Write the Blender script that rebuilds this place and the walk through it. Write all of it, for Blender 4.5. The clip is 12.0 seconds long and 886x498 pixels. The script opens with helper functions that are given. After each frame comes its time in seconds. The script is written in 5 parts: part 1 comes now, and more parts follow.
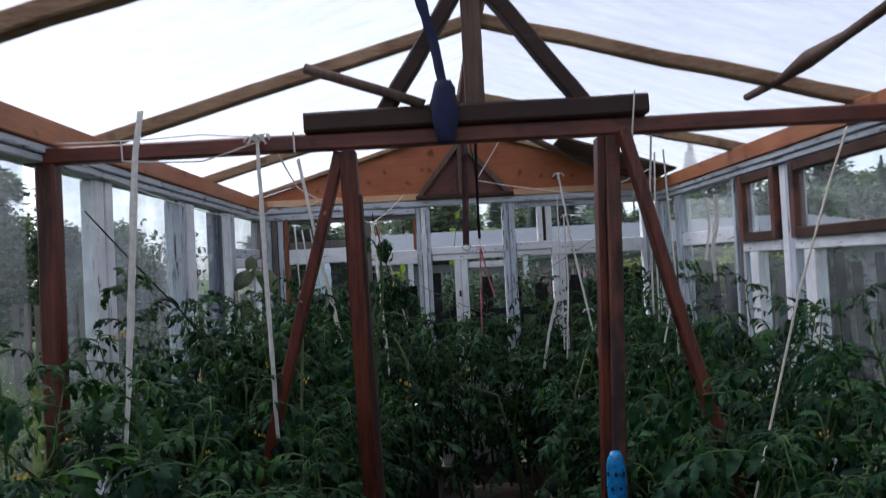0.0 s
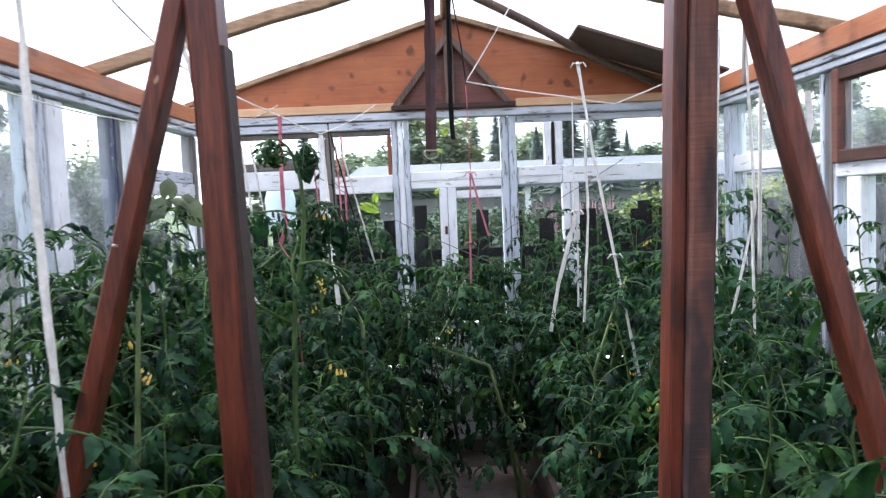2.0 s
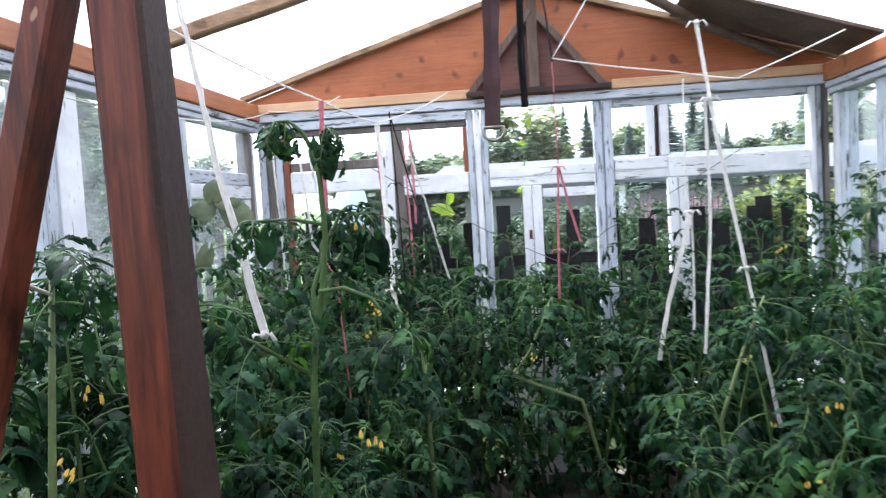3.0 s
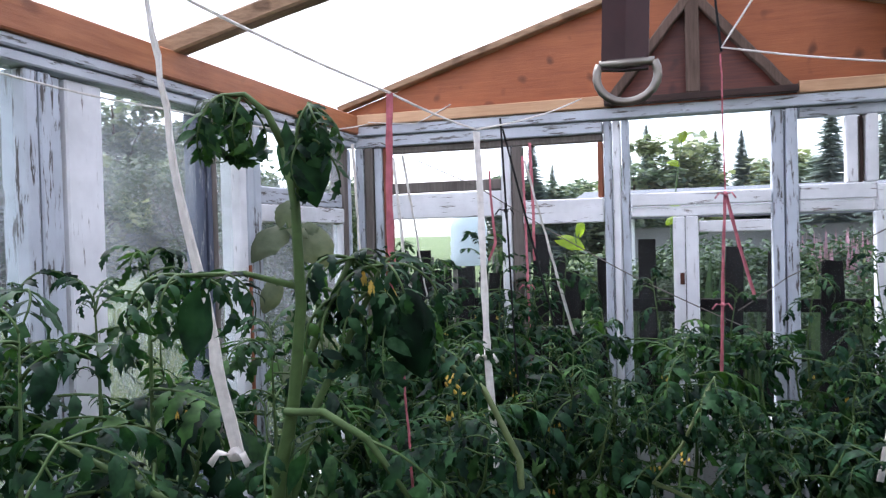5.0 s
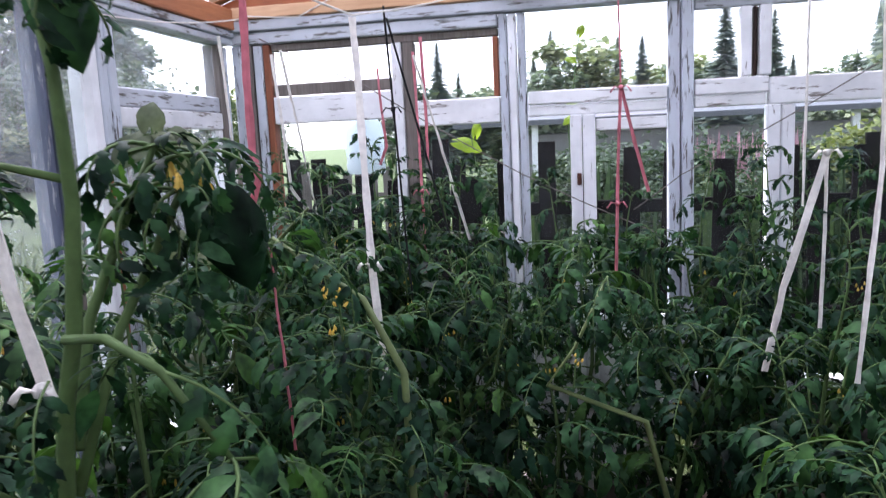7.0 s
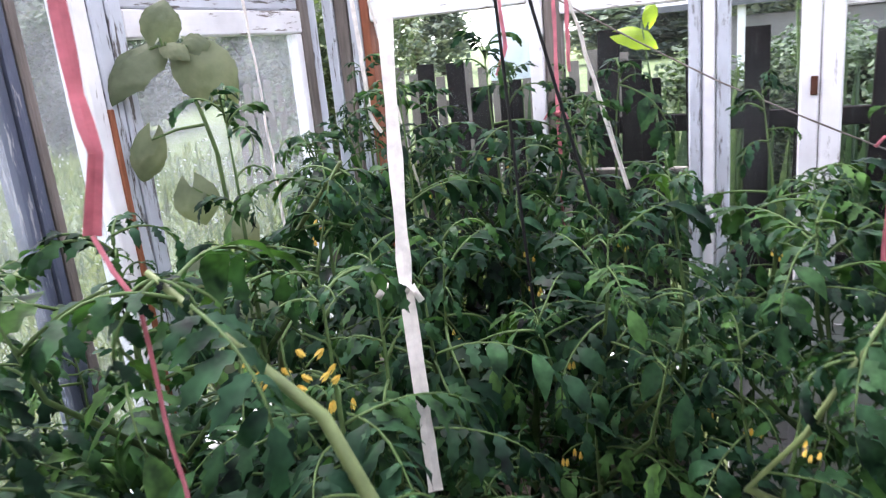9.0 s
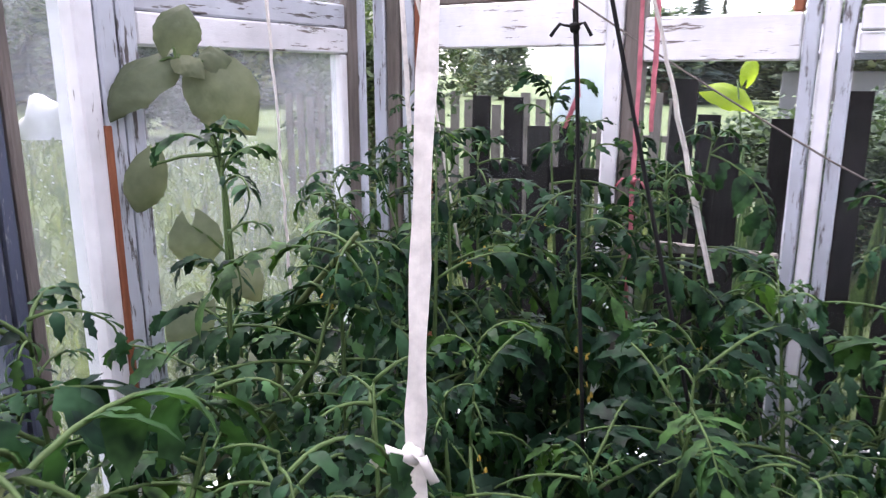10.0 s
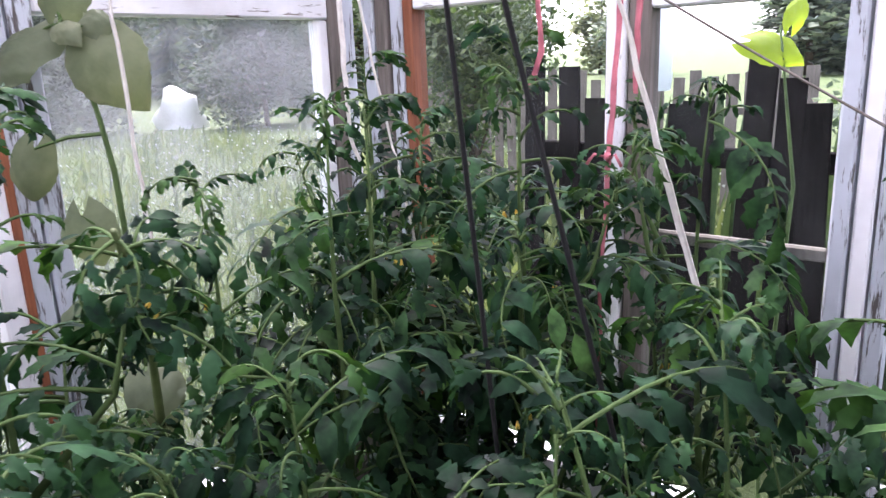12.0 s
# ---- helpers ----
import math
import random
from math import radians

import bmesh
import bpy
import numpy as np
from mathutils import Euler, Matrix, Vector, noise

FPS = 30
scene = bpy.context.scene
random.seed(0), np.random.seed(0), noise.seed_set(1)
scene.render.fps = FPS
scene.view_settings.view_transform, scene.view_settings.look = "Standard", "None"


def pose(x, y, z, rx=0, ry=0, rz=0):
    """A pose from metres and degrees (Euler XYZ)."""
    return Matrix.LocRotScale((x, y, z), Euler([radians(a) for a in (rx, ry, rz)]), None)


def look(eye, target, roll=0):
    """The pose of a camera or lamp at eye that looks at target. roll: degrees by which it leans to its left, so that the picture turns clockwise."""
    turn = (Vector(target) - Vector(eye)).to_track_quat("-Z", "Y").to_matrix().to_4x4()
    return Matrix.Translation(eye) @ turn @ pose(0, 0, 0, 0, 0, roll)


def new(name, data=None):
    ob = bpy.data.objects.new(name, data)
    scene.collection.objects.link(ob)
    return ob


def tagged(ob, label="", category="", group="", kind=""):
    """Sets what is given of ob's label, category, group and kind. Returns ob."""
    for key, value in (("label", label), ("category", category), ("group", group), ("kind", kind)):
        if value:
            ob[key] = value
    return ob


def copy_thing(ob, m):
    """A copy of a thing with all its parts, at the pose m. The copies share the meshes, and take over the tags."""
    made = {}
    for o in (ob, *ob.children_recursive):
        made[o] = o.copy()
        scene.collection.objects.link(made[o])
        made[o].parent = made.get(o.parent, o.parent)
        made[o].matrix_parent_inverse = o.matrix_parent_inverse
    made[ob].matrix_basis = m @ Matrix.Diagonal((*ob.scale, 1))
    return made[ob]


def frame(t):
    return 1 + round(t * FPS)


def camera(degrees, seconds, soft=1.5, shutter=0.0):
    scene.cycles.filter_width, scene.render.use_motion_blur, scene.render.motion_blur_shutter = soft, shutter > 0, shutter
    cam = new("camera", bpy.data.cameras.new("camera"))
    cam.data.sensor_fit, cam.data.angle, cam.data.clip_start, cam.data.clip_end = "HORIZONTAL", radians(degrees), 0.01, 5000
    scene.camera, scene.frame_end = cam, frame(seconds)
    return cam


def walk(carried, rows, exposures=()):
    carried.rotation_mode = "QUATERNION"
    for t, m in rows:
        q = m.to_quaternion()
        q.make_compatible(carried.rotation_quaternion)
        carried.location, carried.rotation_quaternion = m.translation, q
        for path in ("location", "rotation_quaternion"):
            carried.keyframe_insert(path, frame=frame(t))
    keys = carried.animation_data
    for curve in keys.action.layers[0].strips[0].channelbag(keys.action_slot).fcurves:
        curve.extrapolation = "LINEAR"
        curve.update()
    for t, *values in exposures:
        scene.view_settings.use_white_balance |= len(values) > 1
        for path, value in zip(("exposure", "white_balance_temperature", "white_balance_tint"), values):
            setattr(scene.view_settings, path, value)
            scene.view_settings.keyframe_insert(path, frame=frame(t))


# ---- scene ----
cam = camera(62.3, 12.0, 1.25, 0.3)
PATH = [
    (0, (-0.048, -0.173, 1.51), (-0.029, 1.827, 1.558), -3.0),
    (0.5, (-0.045, 0.051, 1.475), (-0.036, 2.049, 1.381), -3.9),
    (1, (-0.048, 0.333, 1.486), (-0.06, 2.329, 1.357), -2.9),
    (1.5, (0.058, 0.635, 1.486), (0.003, 2.632, 1.386), -2.5),
    (2, (0.071, 0.885, 1.474), (0.078, 2.881, 1.346), -2.4),
    (2.5, (0.054, 1.192, 1.476), (0.079, 3.183, 1.287), -4.8),
    (3.0, (0.104, 1.412, 1.478), (-0.133, 3.394, 1.36), -3.2),
    (3.5, (0.079, 1.641, 1.47), (-0.23, 3.614, 1.35), -3.0),
    (5.5, (0.082, 2.126, 1.507), (-0.566, 4.019, 1.485), -1.1),
    (6, (0.083, 2.147, 1.492), (-0.462, 4.067, 1.356), -1.4),
    (6.5, (0.101, 2.151, 1.475), (-0.326, 4.098, 1.321), -2.4),
    (7, (0.107, 2.218, 1.469), (-0.261, 4.163, 1.185), -2.7),
    (9, (0.059, 3.045, 1.477), (-0.788, 4.78, 0.955), -5.5),
    (9.5, (-0.021, 3.211, 1.516), (-0.864, 4.954, 1.014), 0.9),
    (10, (-0.065, 3.307, 1.512), (-1.01, 5.007, 1.048), -0.0),
    (10.5, (-0.021, 3.432, 1.486), (-1.098, 5.047, 1.002), -0.2),
    (11, (0.018, 3.538, 1.476), (-1.037, 5.193, 1.093), 0.7),
    (11.5, (0.032, 3.62, 1.474), (-1.161, 5.16, 1.019), 0.1),
    (12, (0.078, 3.704, 1.465), (-1.148, 5.201, 0.962), -2.3),
]
EXPOSURES = [(0.0, 0.92, 5900, 15), (0.6, 1.72, 6000, 19), (1.0, 2.22, 6000, 18), (1.5, 2.40, 6000, 17), (2.5, 2.60, 6000, 12), (3.0, 2.72, 6000, 13), (3.7, 2.62, 6000, 13), (5.5, 2.15, 6000, 20), (6.5, 2.25, 6000, 21), (7.2, 2.45, 6100, 23), (9.0, 3.11, 6400, 22), (10.0, 2.78, 6400, 28), (11.5, 2.82, 6400, 30), (12.0, 3.05, 6400, 28)]
walk(cam, [(t, look(eye, target, roll)) for t, eye, target, roll in PATH], EXPOSURES)

# ---- light and air ----
world = bpy.data.worlds.new("overcast_sky")
scene.world = world
world.use_nodes = True
wn, wl = world.node_tree.nodes, world.node_tree.links
sky = wn.new("ShaderNodeTexSky")
sky.sky_type, sky.sun_disc = "NISHITA", False
sky.sun_elevation, sky.sun_rotation = radians(58), radians(-60)
sky.air_density, sky.dust_density, sky.ozone_density = 1.0, 1.5, 1.5
grey, veil = wn.new("ShaderNodeRGBToBW"), wn.new("ShaderNodeMix")
veil.data_type = "RGBA"
veil.inputs[0].default_value = 0.75
wl.new(sky.outputs["Color"], grey.inputs["Color"])
wl.new(sky.outputs["Color"], veil.inputs[6])
wl.new(grey.outputs["Val"], veil.inputs[7])
wl.new(veil.outputs[2], wn["Background"].inputs["Color"])
wn["Background"].inputs["Strength"].default_value = 0.15
sun = new("sun", bpy.data.lights.new("sun", "SUN"))
sun.data.energy, sun.data.angle, sun.data.color = 1.5, radians(30), (1.0, 0.97, 0.94)
sun.matrix_world = look((-4.6, 2.6, 8.5), (0, 0, 0))


# ---- materials ----
def mat(name, build):
    m = bpy.data.materials.new(name)
    m.use_nodes = True
    build(m.node_tree.nodes, m.node_tree.links, m.node_tree.nodes["Principled BSDF"])
    return m


def ramp(n, l, fac, stops):
    r = n.new("ShaderNodeValToRGB")
    e = r.color_ramp.elements
    while len(e) < len(stops):
        e.new(0.5)
    for k, (p, c) in zip(e, stops):
        k.position, k.color = p, (*c, 1)
    l.new(fac, r.inputs["Fac"])
    return r.outputs["Color"]


def noise_tex(n, l, scale, detail=4.0, stretch=(1, 1, 1), rough=0.55, shift=None):
    tc, mp, t = n.new("ShaderNodeTexCoord"), n.new("ShaderNodeMapping"), n.new("ShaderNodeTexNoise")
    mp.inputs["Scale"].default_value = stretch
    l.new(tc.outputs["Object"], mp.inputs["Vector"])
    if shift:
        oi, mul = n.new("ShaderNodeObjectInfo"), n.new("ShaderNodeMath")
        mul.operation, mul.inputs[1].default_value = "MULTIPLY", shift
        l.new(oi.outputs["Random"], mul.inputs[0])
        l.new(mul.outputs[0], mp.inputs["Location"])
    l.new(mp.outputs["Vector"], t.inputs["Vector"])
    t.inputs["Scale"].default_value, t.inputs["Detail"].default_value, t.inputs["Roughness"].default_value = scale, detail, rough
    return t.outputs["Fac"]


def mix(n, l, fac, a, b, mode="MIX"):
    m = n.new("ShaderNodeMix")
    m.data_type, m.blend_type = "RGBA", mode
    for sock, v in ((m.inputs[0], fac), (m.inputs[6], a), (m.inputs[7], b)):
        if isinstance(v, (int, float)):
            sock.default_value = v
        elif isinstance(v, tuple):
            sock.default_value = (*v, 1)
        else:
            l.new(v, sock)
    return m.outputs[2]


def bump(n, l, p, height, strength=0.3, distance=0.01):
    b = n.new("ShaderNodeBump")
    b.inputs["Strength"].default_value, b.inputs["Distance"].default_value = strength, distance
    l.new(height, b.inputs["Height"])
    l.new(b.outputs["Normal"], p.inputs["Normal"])


def wood(name, dark, light, axis, rough=0.65, gloss=0.3, knots=0.0):
    """Grain drawn out along one axis, with blotches and a little relief."""
    st = [14, 14, 14]
    st[axis] = 0.9

    def build(n, l, p):
        g = noise_tex(n, l, 6, 6, tuple(st), 0.72, 9.0)
        b = noise_tex(n, l, 4.5, 3, (1, 1, 1), 0.5, 5.0)
        c = mix(n, l, 0.45, ramp(n, l, g, ((0.34, dark), (0.66, light))), ramp(n, l, b, ((0.32, dark), (0.66, light))))
        if knots:
            k = noise_tex(n, l, 11, 1, (1, 1, 1), 0.4, 3.0)
            c = mix(n, l, ramp(n, l, k, ((0.28, (knots,) * 3), (0.36, (0, 0, 0)))), c, tuple(v * 0.35 for v in dark))
        l.new(c, p.inputs["Base Color"])
        p.inputs["Roughness"].default_value = rough
        p.inputs["Specular IOR Level"].default_value = gloss
        bump(n, l, p, g, 0.35, 0.004)
    return mat(name, build)


def old_paint(name, paint, bare, axis, wear):
    """Old oil paint over wood: flaked along the grain, stained."""
    st = [9, 9, 9]
    st[axis] = 1.2

    def build(n, l, p):
        flake = noise_tex(n, l, 7, 8, tuple(st), 0.7, 7.0)
        dirt = noise_tex(n, l, 5, 4, (1, 1, 1), 0.6, 4.0)
        base = ramp(n, l, dirt, ((0.25, tuple(v * 0.72 for v in paint)), (0.6, paint)))
        hole = ramp(n, l, flake, ((wear - 0.03, (1, 1, 1)), (wear + 0.02, (0, 0, 0))))
        l.new(mix(n, l, hole, base, bare), p.inputs["Base Color"])
        p.inputs["Roughness"].default_value = 0.55
        bump(n, l, p, flake, 0.4, 0.003)
    return mat(name, build)


def plain(name, color, rough=0.6, metal=0.0, var=0.25, scale=25, translucent=0.0):
    def build(n, l, p):
        f = noise_tex(n, l, scale, 4, (1, 1, 1), 0.6, 6.0)
        l.new(ramp(n, l, f, ((0.3, tuple(v * (1 - var) for v in color)), (0.7, tuple(min(1, v * (1 + var * 0.5)) for v in color)))), p.inputs["Base Color"])
        p.inputs["Roughness"].default_value, p.inputs["Metallic"].default_value = rough, metal
        bump(n, l, p, f, 0.15, 0.002)
        if translucent:
            t, ms = n.new("ShaderNodeBsdfTranslucent"), n.new("ShaderNodeMixShader")
            t.inputs["Color"].default_value = (*color, 1)
            ms.inputs[0].default_value = translucent
            l.new(p.outputs[0], ms.inputs[1])
            l.new(t.outputs[0], ms.inputs[2])
            l.new(ms.outputs[0], n["Material Output"].inputs["Surface"])
    return mat(name, build)


def leafy(name, dark, light, through_light, rough=0.5, share=0.35, vary=0.4, gloss=0.25):
    """A leaf: mottled green that differs from leaf to leaf and lets light through."""
    def build(n, l, p):
        oi, gi = n.new("ShaderNodeObjectInfo"), n.new("ShaderNodeNewGeometry")
        f = noise_tex(n, l, 22, 3, (1, 1, 1), 0.6, 8.0)
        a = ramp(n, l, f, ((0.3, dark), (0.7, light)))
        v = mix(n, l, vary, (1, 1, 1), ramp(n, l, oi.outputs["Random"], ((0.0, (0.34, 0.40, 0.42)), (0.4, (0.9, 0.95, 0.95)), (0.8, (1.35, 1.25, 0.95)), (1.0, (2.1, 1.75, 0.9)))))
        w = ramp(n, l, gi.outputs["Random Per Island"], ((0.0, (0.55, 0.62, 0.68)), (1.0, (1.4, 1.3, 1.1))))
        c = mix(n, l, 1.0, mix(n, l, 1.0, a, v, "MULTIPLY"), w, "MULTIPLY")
        l.new(c, p.inputs["Base Color"])
        p.inputs["Roughness"].default_value = rough
        p.inputs["Specular IOR Level"].default_value = gloss
        bump(n, l, p, f, 0.5, 0.006)
        t, ms = n.new("ShaderNodeBsdfTranslucent"), n.new("ShaderNodeMixShader")
        l.new(mix(n, l, 1.0, c, through_light, "MULTIPLY"), t.inputs["Color"])
        ms.inputs[0].default_value = share
        l.new(p.outputs[0], ms.inputs[1])
        l.new(t.outputs[0], ms.inputs[2])
        l.new(ms.outputs[0], n["Material Output"].inputs["Surface"])
    return mat(name, build)


def film_build(n, l, p):
    tr, tl, gl = n.new("ShaderNodeBsdfTransparent"), n.new("ShaderNodeBsdfTranslucent"), n.new("ShaderNodeBsdfGlossy")
    a, b = n.new("ShaderNodeMixShader"), n.new("ShaderNodeMixShader")
    f = noise_tex(n, l, 3, 5, (1, 3, 1), 0.6)
    l.new(ramp(n, l, f, ((0.3, (0.30, 0.30, 0.30)), (0.7, (0.55, 0.55, 0.55)))), a.inputs[0])
    tl.inputs["Color"].default_value = (0.76, 0.77, 0.79, 1)
    tr.inputs["Color"].default_value = (0.80, 0.81, 0.82, 1)
    gl.inputs["Roughness"].default_value = 0.25
    l.new(tr.outputs[0], a.inputs[1])
    l.new(tl.outputs[0], a.inputs[2])
    b.inputs[0].default_value = 0.05
    l.new(a.outputs[0], b.inputs[1])
    l.new(gl.outputs[0], b.inputs[2])
    l.new(b.outputs[0], n["Material Output"].inputs["Surface"])


def glass_build(n, l, p, low=0.004, high=0.028):
    tr, gl, du = n.new("ShaderNodeBsdfTransparent"), n.new("ShaderNodeBsdfGlossy"), n.new("ShaderNodeBsdfDiffuse")
    lw, pw, a, b = n.new("ShaderNodeLayerWeight"), n.new("ShaderNodeMath"), n.new("ShaderNodeMixShader"), n.new("ShaderNodeMixShader")
    tr.inputs["Color"].default_value = (0.93, 0.96, 0.96, 1)
    gl.inputs["Roughness"].default_value = 0.03
    du.inputs["Color"].default_value = (0.72, 0.74, 0.77, 1)
    f = noise_tex(n, l, 5, 5, (1, 1, 1), 0.6, 5.0)
    l.new(ramp(n, l, f, ((0.35, (low,) * 3), (0.75, (high,) * 3))), a.inputs[0])
    l.new(tr.outputs[0], a.inputs[1])
    l.new(du.outputs[0], a.inputs[2])
    pw.operation, pw.inputs[1].default_value = "POWER", 4.0
    lw.inputs["Blend"].default_value = 0.5
    l.new(lw.outputs["Facing"], pw.inputs[0])
    gain = n.new("ShaderNodeMath")
    gain.operation, gain.inputs[1].default_value, gain.inputs[2].default_value = "MULTIPLY_ADD", 0.5, 0.008
    l.new(pw.outputs[0], gain.inputs[0])
    l.new(gain.outputs[0], b.inputs[0])
    l.new(a.outputs[0], b.inputs[1])
    l.new(gl.outputs[0], b.inputs[2])
    l.new(b.outputs[0], n["Material Output"].inputs["Surface"])


def soil_build(n, l, p):
    f, g = noise_tex(n, l, 30, 8, (1, 1, 1), 0.7), noise_tex(n, l, 3, 4)
    l.new(mix(n, l, 0.4, ramp(n, l, f, ((0.3, (0.012, 0.009, 0.007)), (0.7, (0.06, 0.045, 0.032)))), ramp(n, l, g, ((0.3, (0.02, 0.014, 0.01)), (0.7, (0.05, 0.038, 0.028))))), p.inputs["Base Color"])
    p.inputs["Roughness"].default_value = 0.95
    bump(n, l, p, f, 0.8, 0.03)


def dust_build(n, l, p):
    f, g, h = noise_tex(n, l, 55, 6, (1, 1, 1), 0.7), noise_tex(n, l, 4, 5, (1, 0.6, 1), 0.65), noise_tex(n, l, 1.3, 3)
    c = mix(n, l, 0.35, ramp(n, l, g, ((0.36, (0.10, 0.075, 0.062)), (0.56, (0.30, 0.25, 0.23)))), ramp(n, l, f, ((0.3, (0.07, 0.055, 0.045)), (0.7, (0.32, 0.27, 0.25)))))
    c = mix(n, l, ramp(n, l, h, ((0.45, (0, 0, 0)), (0.6, (0.8, 0.8, 0.8)))), c, (0.12, 0.062, 0.040))
    l.new(c, p.inputs["Base Color"])
    p.inputs["Roughness"].default_value = 0.95
    bump(n, l, p, f, 0.6, 0.01)


def meadow_build(n, l, p):
    f, g = noise_tex(n, l, 12, 8, (1, 1, 1), 0.7), noise_tex(n, l, 0.35, 4)
    l.new(mix(n, l, 0.5, ramp(n, l, f, ((0.3, (0.045, 0.075, 0.022)), (0.7, (0.15, 0.21, 0.07)))), ramp(n, l, g, ((0.3, (0.07, 0.11, 0.03)), (0.7, (0.17, 0.21, 0.08))))), p.inputs["Base Color"])
    p.inputs["Roughness"].default_value = 0.9
    bump(n, l, p, f, 1.0, 0.08)


def stain_build(n, l, p):
    """Old red-brown stain: long dark streaks, fine grain, knots and pale chips."""
    g = noise_tex(n, l, 6, 6, (16, 16, 0.8), 0.72, 9.0)
    streak = noise_tex(n, l, 5, 5, (4.5, 4.5, 0.55), 0.7, 4.0)
    blot = noise_tex(n, l, 7, 3, (1.3, 1.3, 0.8), 0.55, 3.0)
    chip = noise_tex(n, l, 26, 2, (1, 1, 0.6), 0.5, 6.0)
    c = ramp(n, l, g, ((0.3, (0.052, 0.012, 0.007)), (0.7, (0.175, 0.040, 0.019))))
    c = mix(n, l, 1.0, c, ramp(n, l, streak, ((0.36, (0.25, 0.21, 0.21)), (0.52, (0.95, 0.92, 0.9)), (0.7, (1.25, 1.25, 1.25)))), "MULTIPLY")
    c = mix(n, l, ramp(n, l, blot, ((0.30, (0.85, 0.85, 0.85)), (0.40, (0, 0, 0)))), c, (0.020, 0.007, 0.006))
    c = mix(n, l, ramp(n, l, chip, ((0.745, (0, 0, 0)), (0.765, (0.8, 0.8, 0.8)))), c, (0.42, 0.24, 0.15))
    l.new(c, p.inputs["Base Color"])
    p.inputs["Roughness"].default_value, p.inputs["Specular IOR Level"].default_value = 0.42, 0.4
    bump(n, l, p, g, 0.4, 0.004)


RED_POST = mat("red_brown_stain_upright", stain_build)
RED_BEAM = wood("red_brown_stain_level", (0.058, 0.014, 0.009), (0.185, 0.045, 0.024), 0, 0.45, 0.5, 0.6)
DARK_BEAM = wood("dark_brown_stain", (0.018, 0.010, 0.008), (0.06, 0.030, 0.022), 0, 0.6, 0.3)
def sawn_build(n, l, p):
    """Rough-sawn upright: fine saw marks across, long grain, black blotches and red stain."""
    g = noise_tex(n, l, 6, 6, (14, 14, 0.9), 0.7, 9.0)
    saw = noise_tex(n, l, 5, 3, (1.5, 1.5, 26), 0.6, 3.0)
    blot = noise_tex(n, l, 5, 3, (2.2, 2.2, 1), 0.55, 5.0)
    red = noise_tex(n, l, 2.2, 2, (1, 1, 1), 0.5, 2.0)
    c = mix(n, l, ramp(n, l, red, ((0.38, (0, 0, 0)), (0.6, (0.8, 0.8, 0.8)))), ramp(n, l, g, ((0.3, (0.080, 0.034, 0.025)), (0.7, (0.20, 0.086, 0.060)))), (0.17, 0.050, 0.028))
    c = mix(n, l, 1.0, c, ramp(n, l, saw, ((0.35, (0.86, 0.85, 0.85)), (0.62, (1.04, 1.04, 1.04)))), "MULTIPLY")
    c = mix(n, l, ramp(n, l, blot, ((0.34, (0.9, 0.9, 0.9)), (0.50, (0, 0, 0)))), c, (0.022, 0.015, 0.015))
    l.new(c, p.inputs["Base Color"])
    p.inputs["Roughness"].default_value = 0.7
    bump(n, l, p, saw, 0.5, 0.004)


GREY_POST = mat("rough_sawn_brown_post", sawn_build)
EAVE = wood("orange_brown_eave", (0.26, 0.085, 0.035), (0.46, 0.18, 0.075), 1, 0.5, 0.4, 0.5)
GABLE = wood("orange_brown_plywood", (0.24, 0.068, 0.024), (0.40, 0.128, 0.046), 0, 0.5, 0.35, 0.8)
RAFTER = wood("raw_rafter", (0.13, 0.072, 0.042), (0.42, 0.275, 0.17), 0, 0.75, 0.2, 0.5)
TRIM = wood("pale_trim", (0.45, 0.25, 0.13), (0.66, 0.42, 0.25), 0, 0.6, 0.3)
OLD_GREY = wood("weathered_grey_wood", (0.09, 0.078, 0.068), (0.24, 0.21, 0.19), 2, 0.85, 0.15)
DARK_FENCE = wood("black_weathered_fence", (0.004, 0.004, 0.004), (0.017, 0.014, 0.014), 2, 0.95, 0.03)
GREY_TRUSS = wood("grey_brown_truss", (0.05, 0.032, 0.024), (0.17, 0.115, 0.09), 2, 0.8, 0.2)
PLANK = wood("path_plank", (0.075, 0.055, 0.043), (0.21, 0.165, 0.13), 1, 0.85, 0.15, 0.4)
BROWN_STILE = wood("rust_brown_stile", (0.16, 0.05, 0.025), (0.34, 0.12, 0.06), 2, 0.55, 0.3)
WHITE_V = old_paint("old_white_paint_upright", (0.88, 0.88, 0.90), (0.16, 0.13, 0.11), 2, 0.37)
WHITE_X = old_paint("old_white_paint_level", (0.88, 0.88, 0.89), (0.17, 0.14, 0.12), 0, 0.39)
WHITE_Y = old_paint("old_white_paint_along", (0.86, 0.86, 0.88), (0.17, 0.14, 0.12), 1, 0.39)
GREY_V = old_paint("old_grey_paint_upright", (0.55, 0.59, 0.65), (0.085, 0.075, 0.07), 2, 0.43)
SLATE_V = old_paint("flaking_slate_paint_upright", (0.085, 0.10, 0.15), (0.30, 0.30, 0.32), 2, 0.40)
GREY_X = old_paint("old_grey_paint_level", (0.55, 0.58, 0.63), (0.10, 0.09, 0.08), 0, 0.42)
GREY_Y = old_paint("old_grey_paint_along", (0.55, 0.58, 0.63), (0.10, 0.09, 0.08), 1, 0.42)
FILM, GLASS = mat("greenhouse_film", film_build), mat("window_glass", glass_build)
DUSTY = mat("dusty_window_glass", lambda n, l, p: glass_build(n, l, p, 0.10, 0.34))
HAZY = mat("hazy_window_glass", lambda n, l, p: glass_build(n, l, p, 0.04, 0.17))
